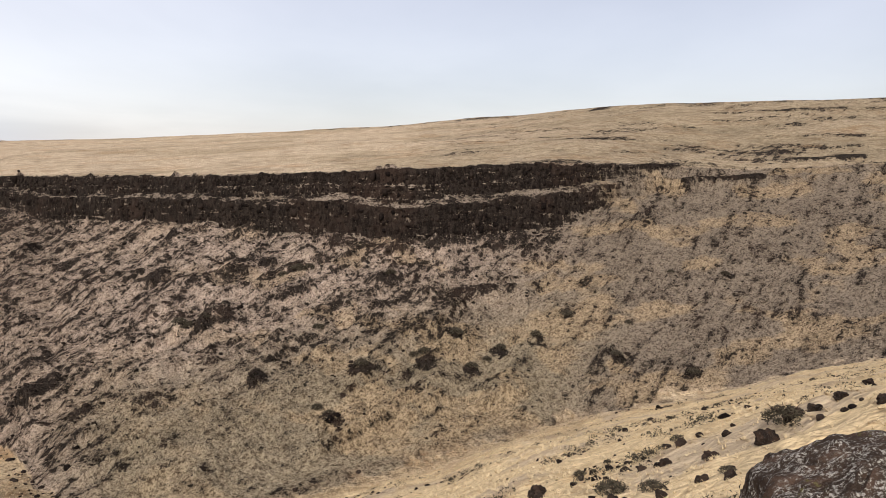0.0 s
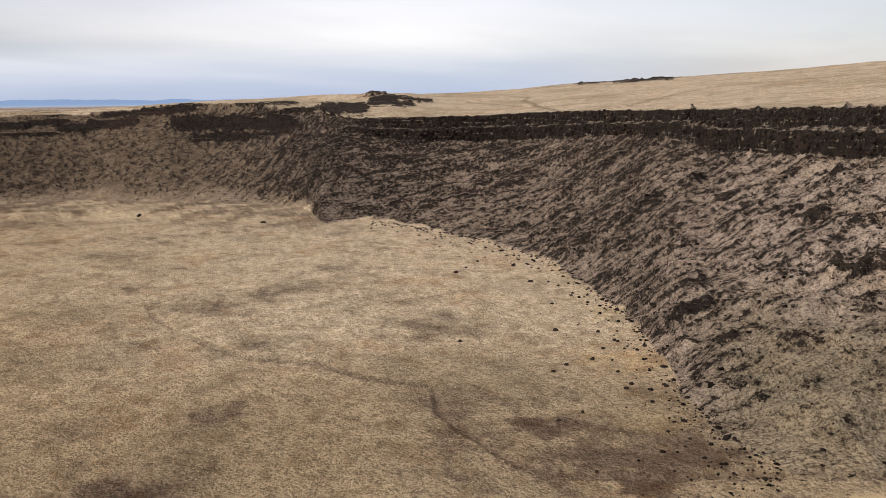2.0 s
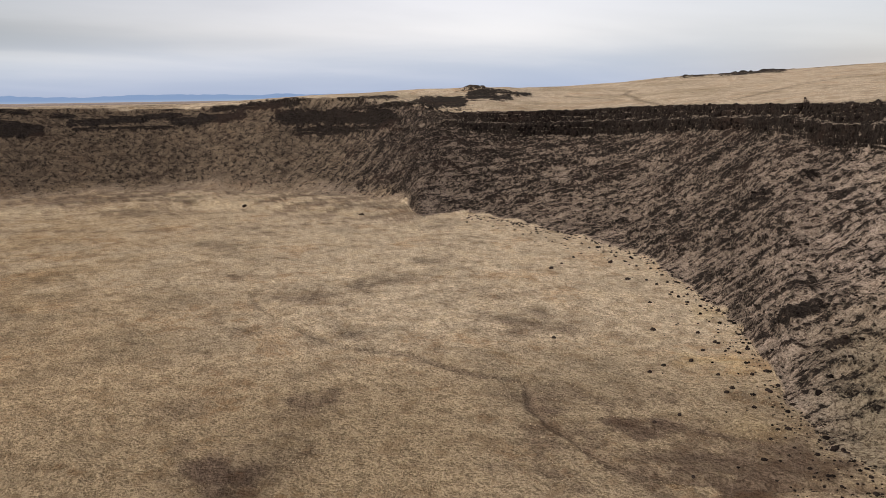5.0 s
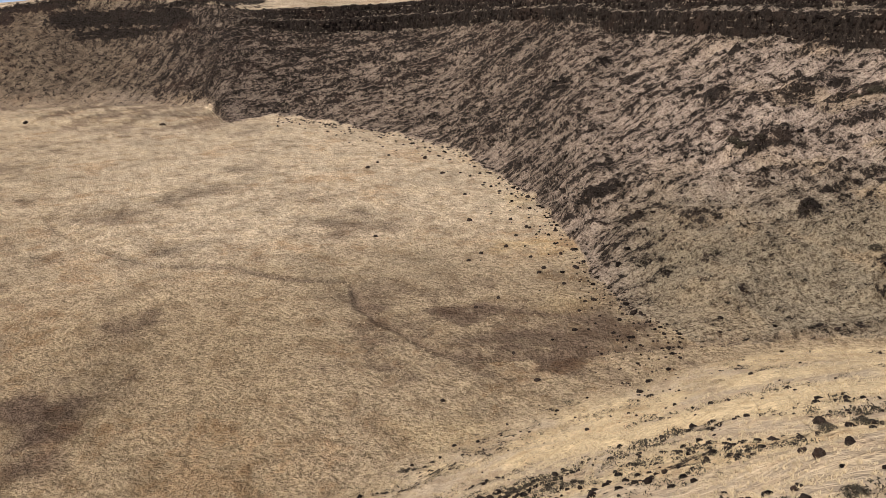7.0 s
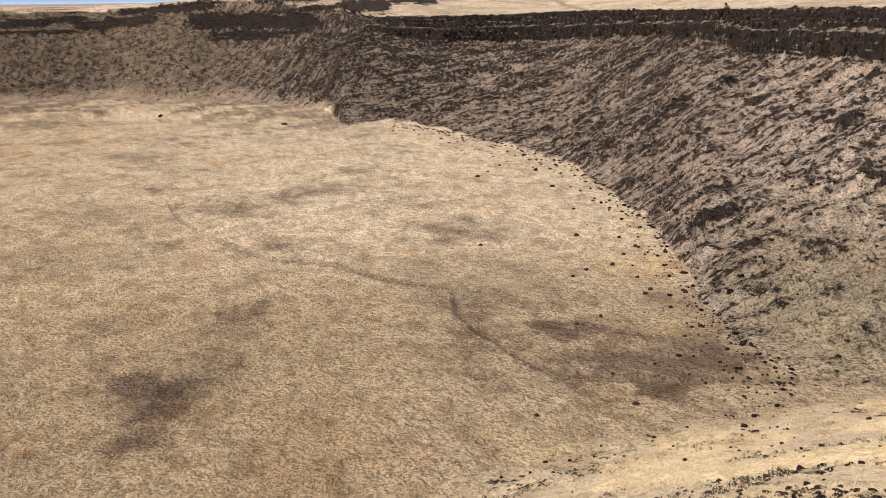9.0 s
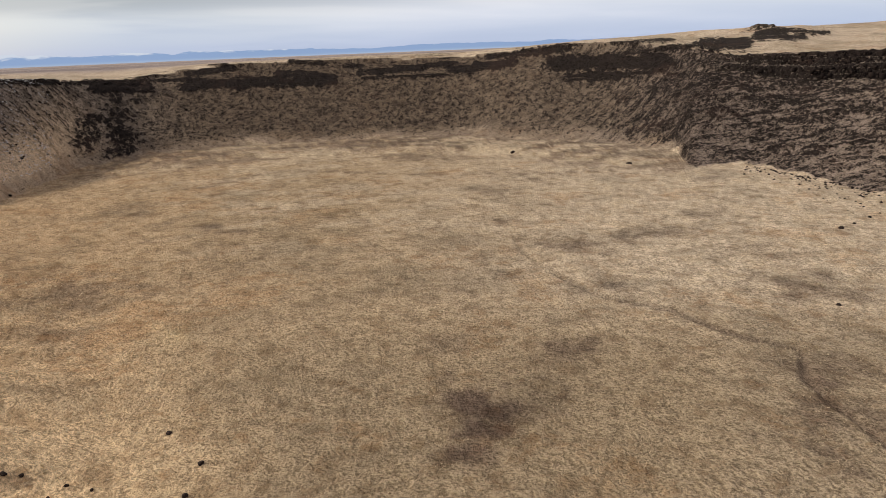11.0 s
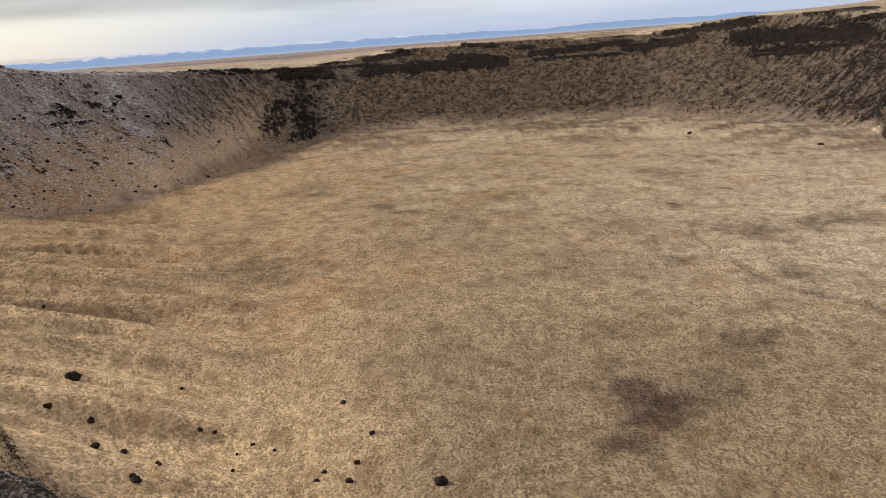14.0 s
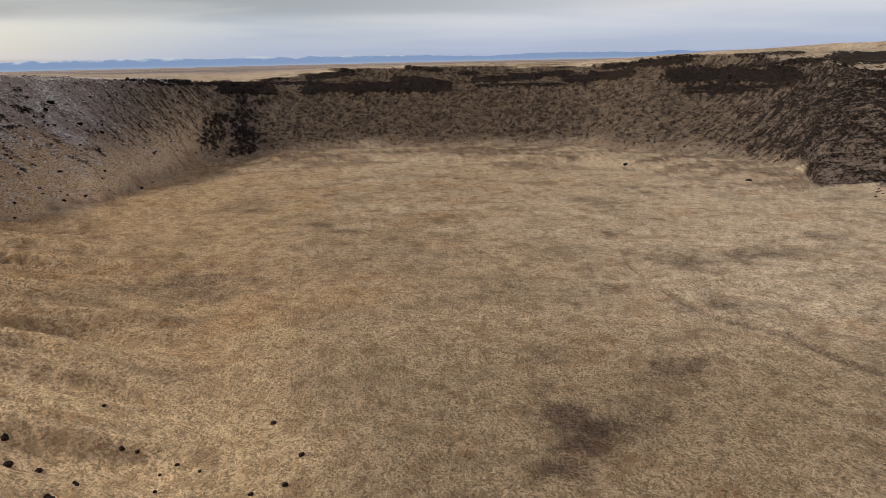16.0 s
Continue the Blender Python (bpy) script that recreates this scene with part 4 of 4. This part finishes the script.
def build_grass():
    tufts = [blades(k, 6, 1.0, 1.6) for k in range(6)]
    # floor of the crater
    r = np.random.RandomState(21)
    count = 42000
    az = r.uniform(-12, 128, count)
    p = plan(az)
    near, far = p["near"] * 0.8, np.minimum(p["toe"], 250.0)
    d = 1 / (1 / near + (1 / far - 1 / near) * r.rand(count))
    z, rock, tint = ground(az, d)
    x, y = place(az, d)
    keep = (fbm(x / 3, y / 3, 201, 3) > 0.44) & (tint.mean(-1) > 0.16)
    k = keep.sum()
    size = (0.22 + 0.25 * r.rand(len(x))) * np.clip(d / 140, 0.8, 1.6)
    turn, tall = r.uniform(0, 6.3, len(x)), r.uniform(0.4, 0.8, len(x))
    pale = keep & (az > 84 + 10 * r.rand(len(x)))
    keep = keep & ~pale
    ob = soup("floor_grass", tufts, x[keep], y[keep], z[keep], size[keep], turn[keep], tall[keep], MAT_BUNCH)
    tagged(ob, "dry brown bunch grass over the crater floor", "grass", kind="stuff")
    ob = soup("floor_grass", tufts, x[pale], y[pale], z[pale], size[pale], turn[pale], tall[pale], MAT_STRAW)
    tagged(ob, "pale yellow grass at the edge of the crater floor", "grass", kind="stuff")
    # tufts between the blocks of the walls
    r2, az2, d2, x2, y2, z2, rock2 = strew(34000, -36, 56, "toe", "rim", 24)
    keep = (rock2 < 0.8) & (r2.rand(len(x2)) < 0.9)
    k = keep.sum()
    ob = soup("wall_grass", tufts, x2[keep], y2[keep], z2[keep], (0.20 + 0.22 * r2.rand(k)) * np.clip(d2[keep] / 250, 0.9, 1.5), r2.uniform(0, 6.3, k), r2.uniform(0.4, 0.9, k), MAT_WALL)
    tagged(ob, "pale dry tufts between dark scree blocks", "grass", kind="stuff")
    # near slope
    fine = [blades(40 + k, 9, 1.1, 0.75) for k in range(6)]
    count = 43000
    az = r.uniform(-34, 64, count)
    az = np.where(r.rand(count) < 0.25, r.uniform(104, 131, count), az)
    near = plan(az)["near"]
    d = 4.0 * (near / 4.0) ** r.rand(count)
    z, rock, tint = ground(az, d)
    x, y = place(az, d)
    keep = (rock < 0.5) & (fbm(x / 2.5, y / 2.5, 211, 3) > 0.38)
    k = keep.sum()
    ob = soup("slope_grass", fine, x[keep], y[keep], z[keep], (0.11 + 0.12 * r.rand(k)) * np.clip(d[keep] / 26, 0.45, 2.4), r.uniform(0, 6.3, k), r.uniform(0.35, 0.7, k), MAT_STRAW)
    tagged(ob, "straw-yellow dry grass on the near slope", "grass", kind="stuff")
    # low brush on the walls
    r, az, d, x, y, z, rock = strew(9000, -36, 100, "toe", "base", 22)
    keep = (rock < 0.45) & (r.rand(len(x)) < np.interp(az, (-20, 10, 60, 70), (0.5, 0.35, 0.4, 0.7)))
    k = keep.sum()
    ob = soup("brush", [twigs(60 + i, 26, 0.2) for i in range(4)], x[keep], y[keep], z[keep], 0.3 + 0.55 * r.rand(k) ** 2, r.uniform(0, 6.3, k), r.uniform(0.7, 1.1, k), MAT_SAGE)
    r, az, d, x, y, z, rock = strew(30000, -34, 131, 10, "near", 23, 1.2)
    keep = (rock > np.interp(az, (108, 112), (0.05, 0.03))) & (fbm(x / 2.4, y / 2.4, 206, 3) > 0.515) & (r.rand(len(x)) < 0.6 * np.interp(az, (40, 60, 108, 114), (1.2, 0.05, 0.1, 1.6)))
    k = keep.sum()
    low = soup("low_shrubs", [twigs(80 + i, 44, 0.15) for i in range(4)], x[keep], y[keep], z[keep], (0.10 + 0.30 * r.rand(k) ** 2) * np.clip(d[keep] / 22, 0.7, 1.8) * np.interp(az[keep], (106, 112), (1, 0.7)), r.uniform(0, 6.3, k), r.uniform(0.7, 1.1, k), MAT_SAGE)
    # the steep spur beside the viewer carries more of both
    r, az, d, x, y, z, rock = strew(11000, 106, 131, 9, "near", 25, 1.5)
    keep = fbm(x / 3.5, y / 3.5, 205, 4) > 0.43
    k = keep.sum()
    spur = soup("spur_shrubs", [twigs(90 + i, 30, 0.18) for i in range(4)], x[keep], y[keep], z[keep], (0.10 + 0.24 * r.rand(k) ** 2) * np.clip(d[keep] / 24, 0.5, 1.9), r.uniform(0, 6.3, k), r.uniform(0.5, 0.9, k), MAT_SAGE)
    tagged(spur, "low dark shrubs on the steep grassy spur", "shrubs", kind="stuff")
    tagged(low, "small dark winter shrubs among stones and grass", "shrubs", kind="stuff")
    tagged(ob, "low dark brush scattered over the crater wall", "brush", kind="stuff")


build_rubble()
build_grass()


# ---------------------------------------------------------------- single boulders
SLOPE_A = ((-7.1, 36.1, 0.5), (1.1, 14.3, 0.31), (0.2, 15.2, 0.29), (1.8, 14.3, 0.2), (1, 12.9, 0.25), (4, 30, 0.37), (2.6, 38, 0.24), (-1.4, 15.2, 0.33), (-1, 15.5, 0.26), (-1.4, 12.9, 0.11), (-2.7, 13.6, 0.2), (-3.4, 15.6, 0.19), (-0.6, 11.3, 0.15), (-0.3, 11.2, 0.12), (-2.4, 10.7, 0.1), (-1.3, 9.5, 0.1), (-0.9, 9.4, 0.13), (-34.7, 116.9, 0.59), (-0.4, 7.6, 0.2), (-0.1, 8.2, 0.16), (-14.8, 54.9, 0.28), (0.7, 15.4, 0.22), (0.1, 11.5, 0.11), (-2.5, 15.1, 0.15), (-18.4, 132.1, 0.65), (0.6, 8.9, 0.17), (0.6, 7.2, 0.21), (-2.7, 9.3, 0.07), (-8.4, 20.9, 0.16), (-3.4, 10.6, 0.1))
SLOPE_B = ((9.8, 31.2, 0.38), (8.3, 28.1, 0.35), (9, 25.3, 0.45), (5.8, 15.4, 0.2), (3.2, 14.1, 0.32), (4.8, 16.6, 0.25), (5.6, 16.4, 0.21), (7.7, 29.1, 0.29), (10.1, 23.7, 0.56), (11.6, 25.5, 0.54), (12.2, 25.2, 0.34), (13.1, 25.4, 0.35), (19.9, 36, 0.4), (12.4, 21.6, 0.36), (11.9, 22.8, 0.17), (11.9, 24.2, 0.24), (10.6, 28.5, 0.29), (11.9, 31.2, 0.19), (10.8, 32, 0.23), (6.4, 34.4, 0.3), (15.2, 37, 0.19), (24.7, 55.4, 0.23), (7.6, 59, 0.23))
SPUR = ((-123.8, -50.4, 1.43), (-112.4, -50.0, 0.76), (-112.3, -44.4, 0.75), (-103.6, -41.1, 0.88), (-106.9, -38.6, 0.63), (-95.5, -33.8, 0.9), (-115.3, -29.7, 0.57), (-89.4, -31.0, 1.02), (-88.9, -24.4, 0.7), (-89.9, -22.6, 0.7), (-87.8, -25.3, 0.54), (-91.1, -9.9, 1.18), (-104.7, -10.5, 0.52), (-102.7, -11.5, 0.43), (-90.5, -13.2, 0.63), (-131.7, -81.8, 0.69), (-147.9, -76.6, 0.62), (-167.6, -71.0, 0.54), (-101.8, -32.4, 0.43), (-96.2, -34.3, 0.58), (-103.3, -33.1, 0.52), (-115.7, -27.6, 0.47), (-111.0, -23.8, 0.37), (-113.9, -21.8, 0.47), (-130.1, -35.5, 0.42), (-112.2, -18.3, 0.37))
FLOOR_A = ((-190.9, 192.9, 0.98), (-84.9, 113.1, 0.51), (-84.2, 119.6, 0.53), (-102.6, 134.3, 0.61), (-103.4, 140.1, 0.63), (-101.2, 147.3, 0.64), (-121.8, 188.6, 0.81), (-87.4, 149.2, 0.62), (-77.4, 133.8, 0.56), (-85.6, 139.1, 0.59), (-133.4, 136.2, 0.69), (-105.9, 163.5, 0.7), (-122.3, 160.8, 0.73), (-92, 143.8, 0.61), (-162.3, 199.3, 0.92), (-182.9, 214.7, 1.01), (-113.2, 167, 0.73), (-412.2, 175.5, 1.61), (-342.4, 208.7, 1.44), (-57.9, 128.6, 0.51), (-67.9, 100.8, 0.44))
FLOOR_B = ((-98.1, 6.1, 1.08), (-101.5, -6.8, 0.59), (-106.2, -5.7, 0.53), (-114.9, -3.3, 0.56), (-105.2, -23.5, 0.4), (-127.9, -8.0, 0.61), (-59.4, 94.9, 0.56), (-67.7, 81.4, 0.46), (-42.9, 96.2, 0.38), (-26.5, 140.2, 0.62), (-15.8, 149.7, 0.65), (-55, 80, 0.35), (-49.6, 77.4, 0.33), (-38.7, 72.8, 0.36), (-76.6, 143.3, 0.47))


BESIDE = ((0.55, 9.45, 0.37), (1.12, 10.75, 0.42), (1.95, 11.0, 0.30), (1.75, 14.63, 0.21), (4.5, 34.5, 0.52), (2.5, 38.2, 0.27), (0.16, 12.08, 0.11), (-1.62, 14.84, 0.17),
          (2.6, 6.6, 0.6), (3.3, 7.6, 0.6), (2.0, 6.5, 0.4), (4.3, 8.6, 0.6))
CLUMPS = ((-2.7, 29.64, 0.62), (-1.38, 23.58, 0.46), (0.16, 16.19, 0.39), (0.92, 13.96, 0.29), (1.33, 16.37, 0.36), (0.9, 36.7, 0.58), (-0.67, 11.86, 0.31), (-5.05, 27.0, 0.36), (-1.58, 10.25, 0.18), (-0.98, 9.31, 0.14), (-0.87, 10.11, 0.22), (-0.07, 8.58, 0.44), (-4.18, 27.98, 0.32), (0.66, 8.23, 0.23),
          (11.37, 25.35, 0.79), (6.05, 26.64, 0.64), (6.06, 21.72, 0.45), (10.8, 34.6, 0.41), (6.05, 16.16, 0.21), (6.6, 35.5, 0.39))


def finished(bm, name, material, smooth=False):
    me = bpy.data.meshes.new(name)
    bm.to_mesh(me)
    bm.free()
    me.materials.append(material)
    me.polygons.foreach_set("use_smooth", np.full(len(me.polygons), smooth))
    return me


def part(name, bm, material, parent, label=""):
    ob = new(name, finished(bm, name, material))
    ob.parent = parent
    return tagged(ob, label) if label else ob


def build_boulders():
    far = [finished(rock_shape(400 + k, 2, 0.8, 0.6), "boulder", MAT_ROCK) for k in range(7)]
    close = [finished(rock_shape(420 + k, 4, 0.85, 0.6), "boulder", MAT_ROCK) for k in range(7)]
    r = random.Random(8)
    for spots, label, group in ((BESIDE, "jagged dark basalt boulder beside a large rock", "boulders on the near slope"),
                                (SLOPE_A, "dark brown basalt boulder in straw-coloured grass", "boulders on the near slope"),
                                (SLOPE_B, "dark weathered basalt boulder on the grassy slope", "boulders on the near slope"),
                                (SPUR, "dark basalt boulder at the foot of the slope", "boulders on the crater floor"),
                                (FLOOR_A, "lone dark basalt boulder on the dry crater floor", "boulders on the crater floor"),
                                (FLOOR_B, "dark basalt boulder lying on dry grass", "boulders on the crater floor")):
        x, y, size = np.array(spots).T * np.array(((1,), (1,), (0.6 if spots in (SLOPE_A, SLOPE_B) else 0.85,)))
        z = terrain_at(x, y)[0]
        for k in range(len(x)):
            ob = new("boulder", r.choice(close if math.hypot(x[k], y[k]) < 45 else far))
            ob.matrix_world = pose(x[k], y[k], z[k] + 0.22 * size[k], r.uniform(-14, 14), r.uniform(-14, 14), r.uniform(0, 360)) @ Matrix.Diagonal((size[k] * r.uniform(0.95, 1.25), size[k] * r.uniform(0.8, 1.05), size[k] * r.uniform(0.85, 1.15), 1))
            tagged(ob, label, "boulder", group)


def big_rock(seed, x, y, top, rx, ry, rz, turn, label):
    """A large rock beside the viewer, with cracks and pits and crusts of lichen."""
    rng_ = random.Random(seed)
    bm = bmesh.new()
    bmesh.ops.create_icosphere(bm, subdivisions=6, radius=1.0)
    shift = Vector((seed * 3.1, seed * 1.7, seed * 0.9))
    planes = [(Vector((rng_.gauss(0, 1), rng_.gauss(0, 1), rng_.gauss(0, 0.6))).normalized(), rng_.uniform(0.72, 0.9)) for _ in range(8)]
    for v in bm.verts:
        c = v.co.copy()
        for normal, out in planes:
            over = c.dot(normal) - out
            if over > 0:
                c -= normal * over * 0.85
        k = 0.10 * noise.noise(c * 1.6 + shift) + 0.07 * noise.noise(c * 3.7 + shift) + 0.035 * noise.noise(c * 9 + shift) + 0.016 * noise.noise(c * 22 + shift)
        crack = abs(noise.noise(c * 2.1 - shift))
        k -= 0.05 * max(0.0, 1 - crack / 0.05)
        v.co = c * (1 + k)
    me = finished(bm, "rock", MAT_LICHEN)
    ob = new("rock", me)
    high = max(v.co.z for v in me.vertices)
    ob.matrix_world = pose(x, y, top - high * rz, 0, 0, turn) @ Matrix.Diagonal((rx, ry, rz, 1))
    return tagged(ob, label, "rock")


def tube(bm, a, b, ra, rb, sides=6):
    """A tapered limb from a to b."""
    a, b = Vector(a), Vector(b)
    m = (b - a).to_track_quat("Z", "Y").to_matrix()
    rings = []
    for c, r in ((a, ra), (b, rb)):
        rings.append([bm.verts.new(c + m @ Vector((r * math.cos(2 * math.pi * k / sides), r * math.sin(2 * math.pi * k / sides), 0))) for k in range(sides)])
    for k in range(sides):
        bm.faces.new((rings[0][k], rings[0][(k + 1) % sides], rings[1][(k + 1) % sides], rings[1][k]))
    bm.faces.new(rings[1])


def build_bush(seed):
    """Sagebrush: a short stem, forking branches, and a loose mass of small leaves; about 2 across."""
    r = random.Random(seed)
    root = new("sagebrush")
    bm = bmesh.new()
    tube(bm, (0, 0, -0.15), (0.03, 0.02, 0.3), 0.09, 0.06)
    part("stem", bm, MAT_WOOD, root)
    for k in range(5):
        a = k * 1.26 + r.uniform(-0.3, 0.3)
        mid = Vector((0.35 * math.cos(a), 0.35 * math.sin(a), 0.55))
        bm = bmesh.new()
        tube(bm, (0.02, 0.02, 0.25), mid, 0.05, 0.035)
        for _ in range(3):
            tip = mid + Vector((r.uniform(-0.3, 0.3) + 0.25 * math.cos(a), r.uniform(-0.3, 0.3) + 0.25 * math.sin(a), r.uniform(0.15, 0.4)))
            tube(bm, mid, tip, 0.03, 0.012, 5)
        part("branch", bm, MAT_WOOD, root)
    verts, faces = twigs(seed + 900, 900, 0.16)
    bm = bmesh.new()
    for f in faces:
        p = [Vector(verts[i]) for i in f]
        c = (p[0] + p[1] + p[2]) / 3
        bm.faces.new([bm.verts.new(c + (q - c) * 0.62) for q in p])
    part("foliage", bm, MAT_SAGE, root, "dull grey-brown winter leaves")
    return tagged(root, "dark winter sagebrush on the grassy crater wall", "shrub", "sagebrush on the crater wall")


BUSHES = ((36, 222, 2.0), (63, 192, 1.8), (46, 202, 1.5), (16, 206, 1.7), (26, 211, 1.8), (8, 196, 1.9), (4, 205, 2.2), (-4, 196, 2.2), (-7, 197, 1.7), (12, 199, 1.5), (-19, 186, 1.9), (-24, 167, 1.8),
          (-27, 169, 1.5), (-64, 198, 2.2), (-67, 199, 2.0), (-61, 200, 1.6), (-43, 234, 2.4), (-47, 233, 2.0), (-40, 236, 1.9), (85, 234, 1.5), (70, 238, 1.3), (52, 215, 1.3), (-32, 202, 1.6), (-15, 232, 2.0))


def build_bushes():
    kinds = [build_bush(k) for k in range(4)]
    r = random.Random(4)
    x, y, size = np.array(BUSHES).T
    z = terrain_at(x, y)[0]
    for k in range(len(x)):
        m = pose(x[k], y[k], z[k], 0, 0, r.uniform(0, 360))
        ob = kinds[k] if k < 4 else copy_thing(kinds[k % 4], m)
        ob.matrix_basis = m @ Matrix.Diagonal((size[k], size[k], size[k] * 0.75, 1))
    x, y, size = np.array(CLUMPS).T
    z = terrain_at(x, y)[0]
    for k in range(len(x)):
        m = pose(x[k], y[k], z[k], 0, 0, r.uniform(0, 360)) @ Matrix.Diagonal((size[k], size[k], size[k] * 0.7, 1))
        ob = copy_thing(kinds[k % 4], Matrix())
        ob.matrix_basis = m
        tagged(ob, "small dark sagebrush in straw-coloured grass", group="sagebrush on the near slope")


def build_mountains():
    """Far snowy mountains beyond the plain, and the dark line of hills before them."""
    m, n = material("hazy_mountains")
    where = n.add("ShaderNodeNewGeometry").outputs["Position"]
    high = n.add("ShaderNodeSeparateXYZ", i0=where).outputs[2]
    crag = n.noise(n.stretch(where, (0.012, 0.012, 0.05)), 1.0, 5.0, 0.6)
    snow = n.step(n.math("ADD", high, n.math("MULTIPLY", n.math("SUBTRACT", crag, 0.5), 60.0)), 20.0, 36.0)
    # distance haze painted in as self-glowing blue, paler towards the foot
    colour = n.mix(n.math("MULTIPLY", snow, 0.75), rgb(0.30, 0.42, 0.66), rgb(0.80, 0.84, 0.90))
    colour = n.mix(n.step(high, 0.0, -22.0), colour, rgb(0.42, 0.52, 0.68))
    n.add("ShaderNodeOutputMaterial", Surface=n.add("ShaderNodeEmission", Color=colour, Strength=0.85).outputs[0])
    az = np.arange(38, 128, 0.12)
    d = np.array((4780.0, 4800.0, 4820.0, 4850.0, 4890.0))
    peak = (22 + 34 * fbm(az / 2.2, az * 0, 221, 4) * 1.0) * np.interp(az, (38, 60, 76, 84, 92, 120, 128), (0.35, 0.55, 0.62, 0.75, 1.0, 1.0, 0.9)) - 6
    peak = peak + 16 * np.clip(fbm(az / 0.9, az * 0 + 5, 231, 3) - 0.45, 0, 1) * np.interp(az, (76, 86), (0, 1))
    rise = np.array((0.0, 0.35, 0.7, 1.0, 0.2))
    z = -24 + (peak[:, None] + 24) * rise * (0.85 + 0.3 * fbm(az[:, None] / 0.7 + 0 * d, d / 18 + 0 * az[:, None], 241, 3))
    x, y = place(az[:, None] + 0 * d, d + 0 * az[:, None])
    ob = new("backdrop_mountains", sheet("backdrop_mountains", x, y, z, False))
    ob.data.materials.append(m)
    tagged(ob, "hazy blue mountains with snowy tops on the horizon", "mountains", kind="structure")


build_boulders()
big_rock(3, -2.79, -1.70, -1.45, 1.10, 0.94, 0.95, 20, "large dark basalt rock crusted with pale lichen")
big_rock(7, 2.62, 4.62, -1.47, 1.28, 1.05, 1.05, 70, "large rounded basalt rock with a white lichen patch")
build_bushes()
build_mountains()
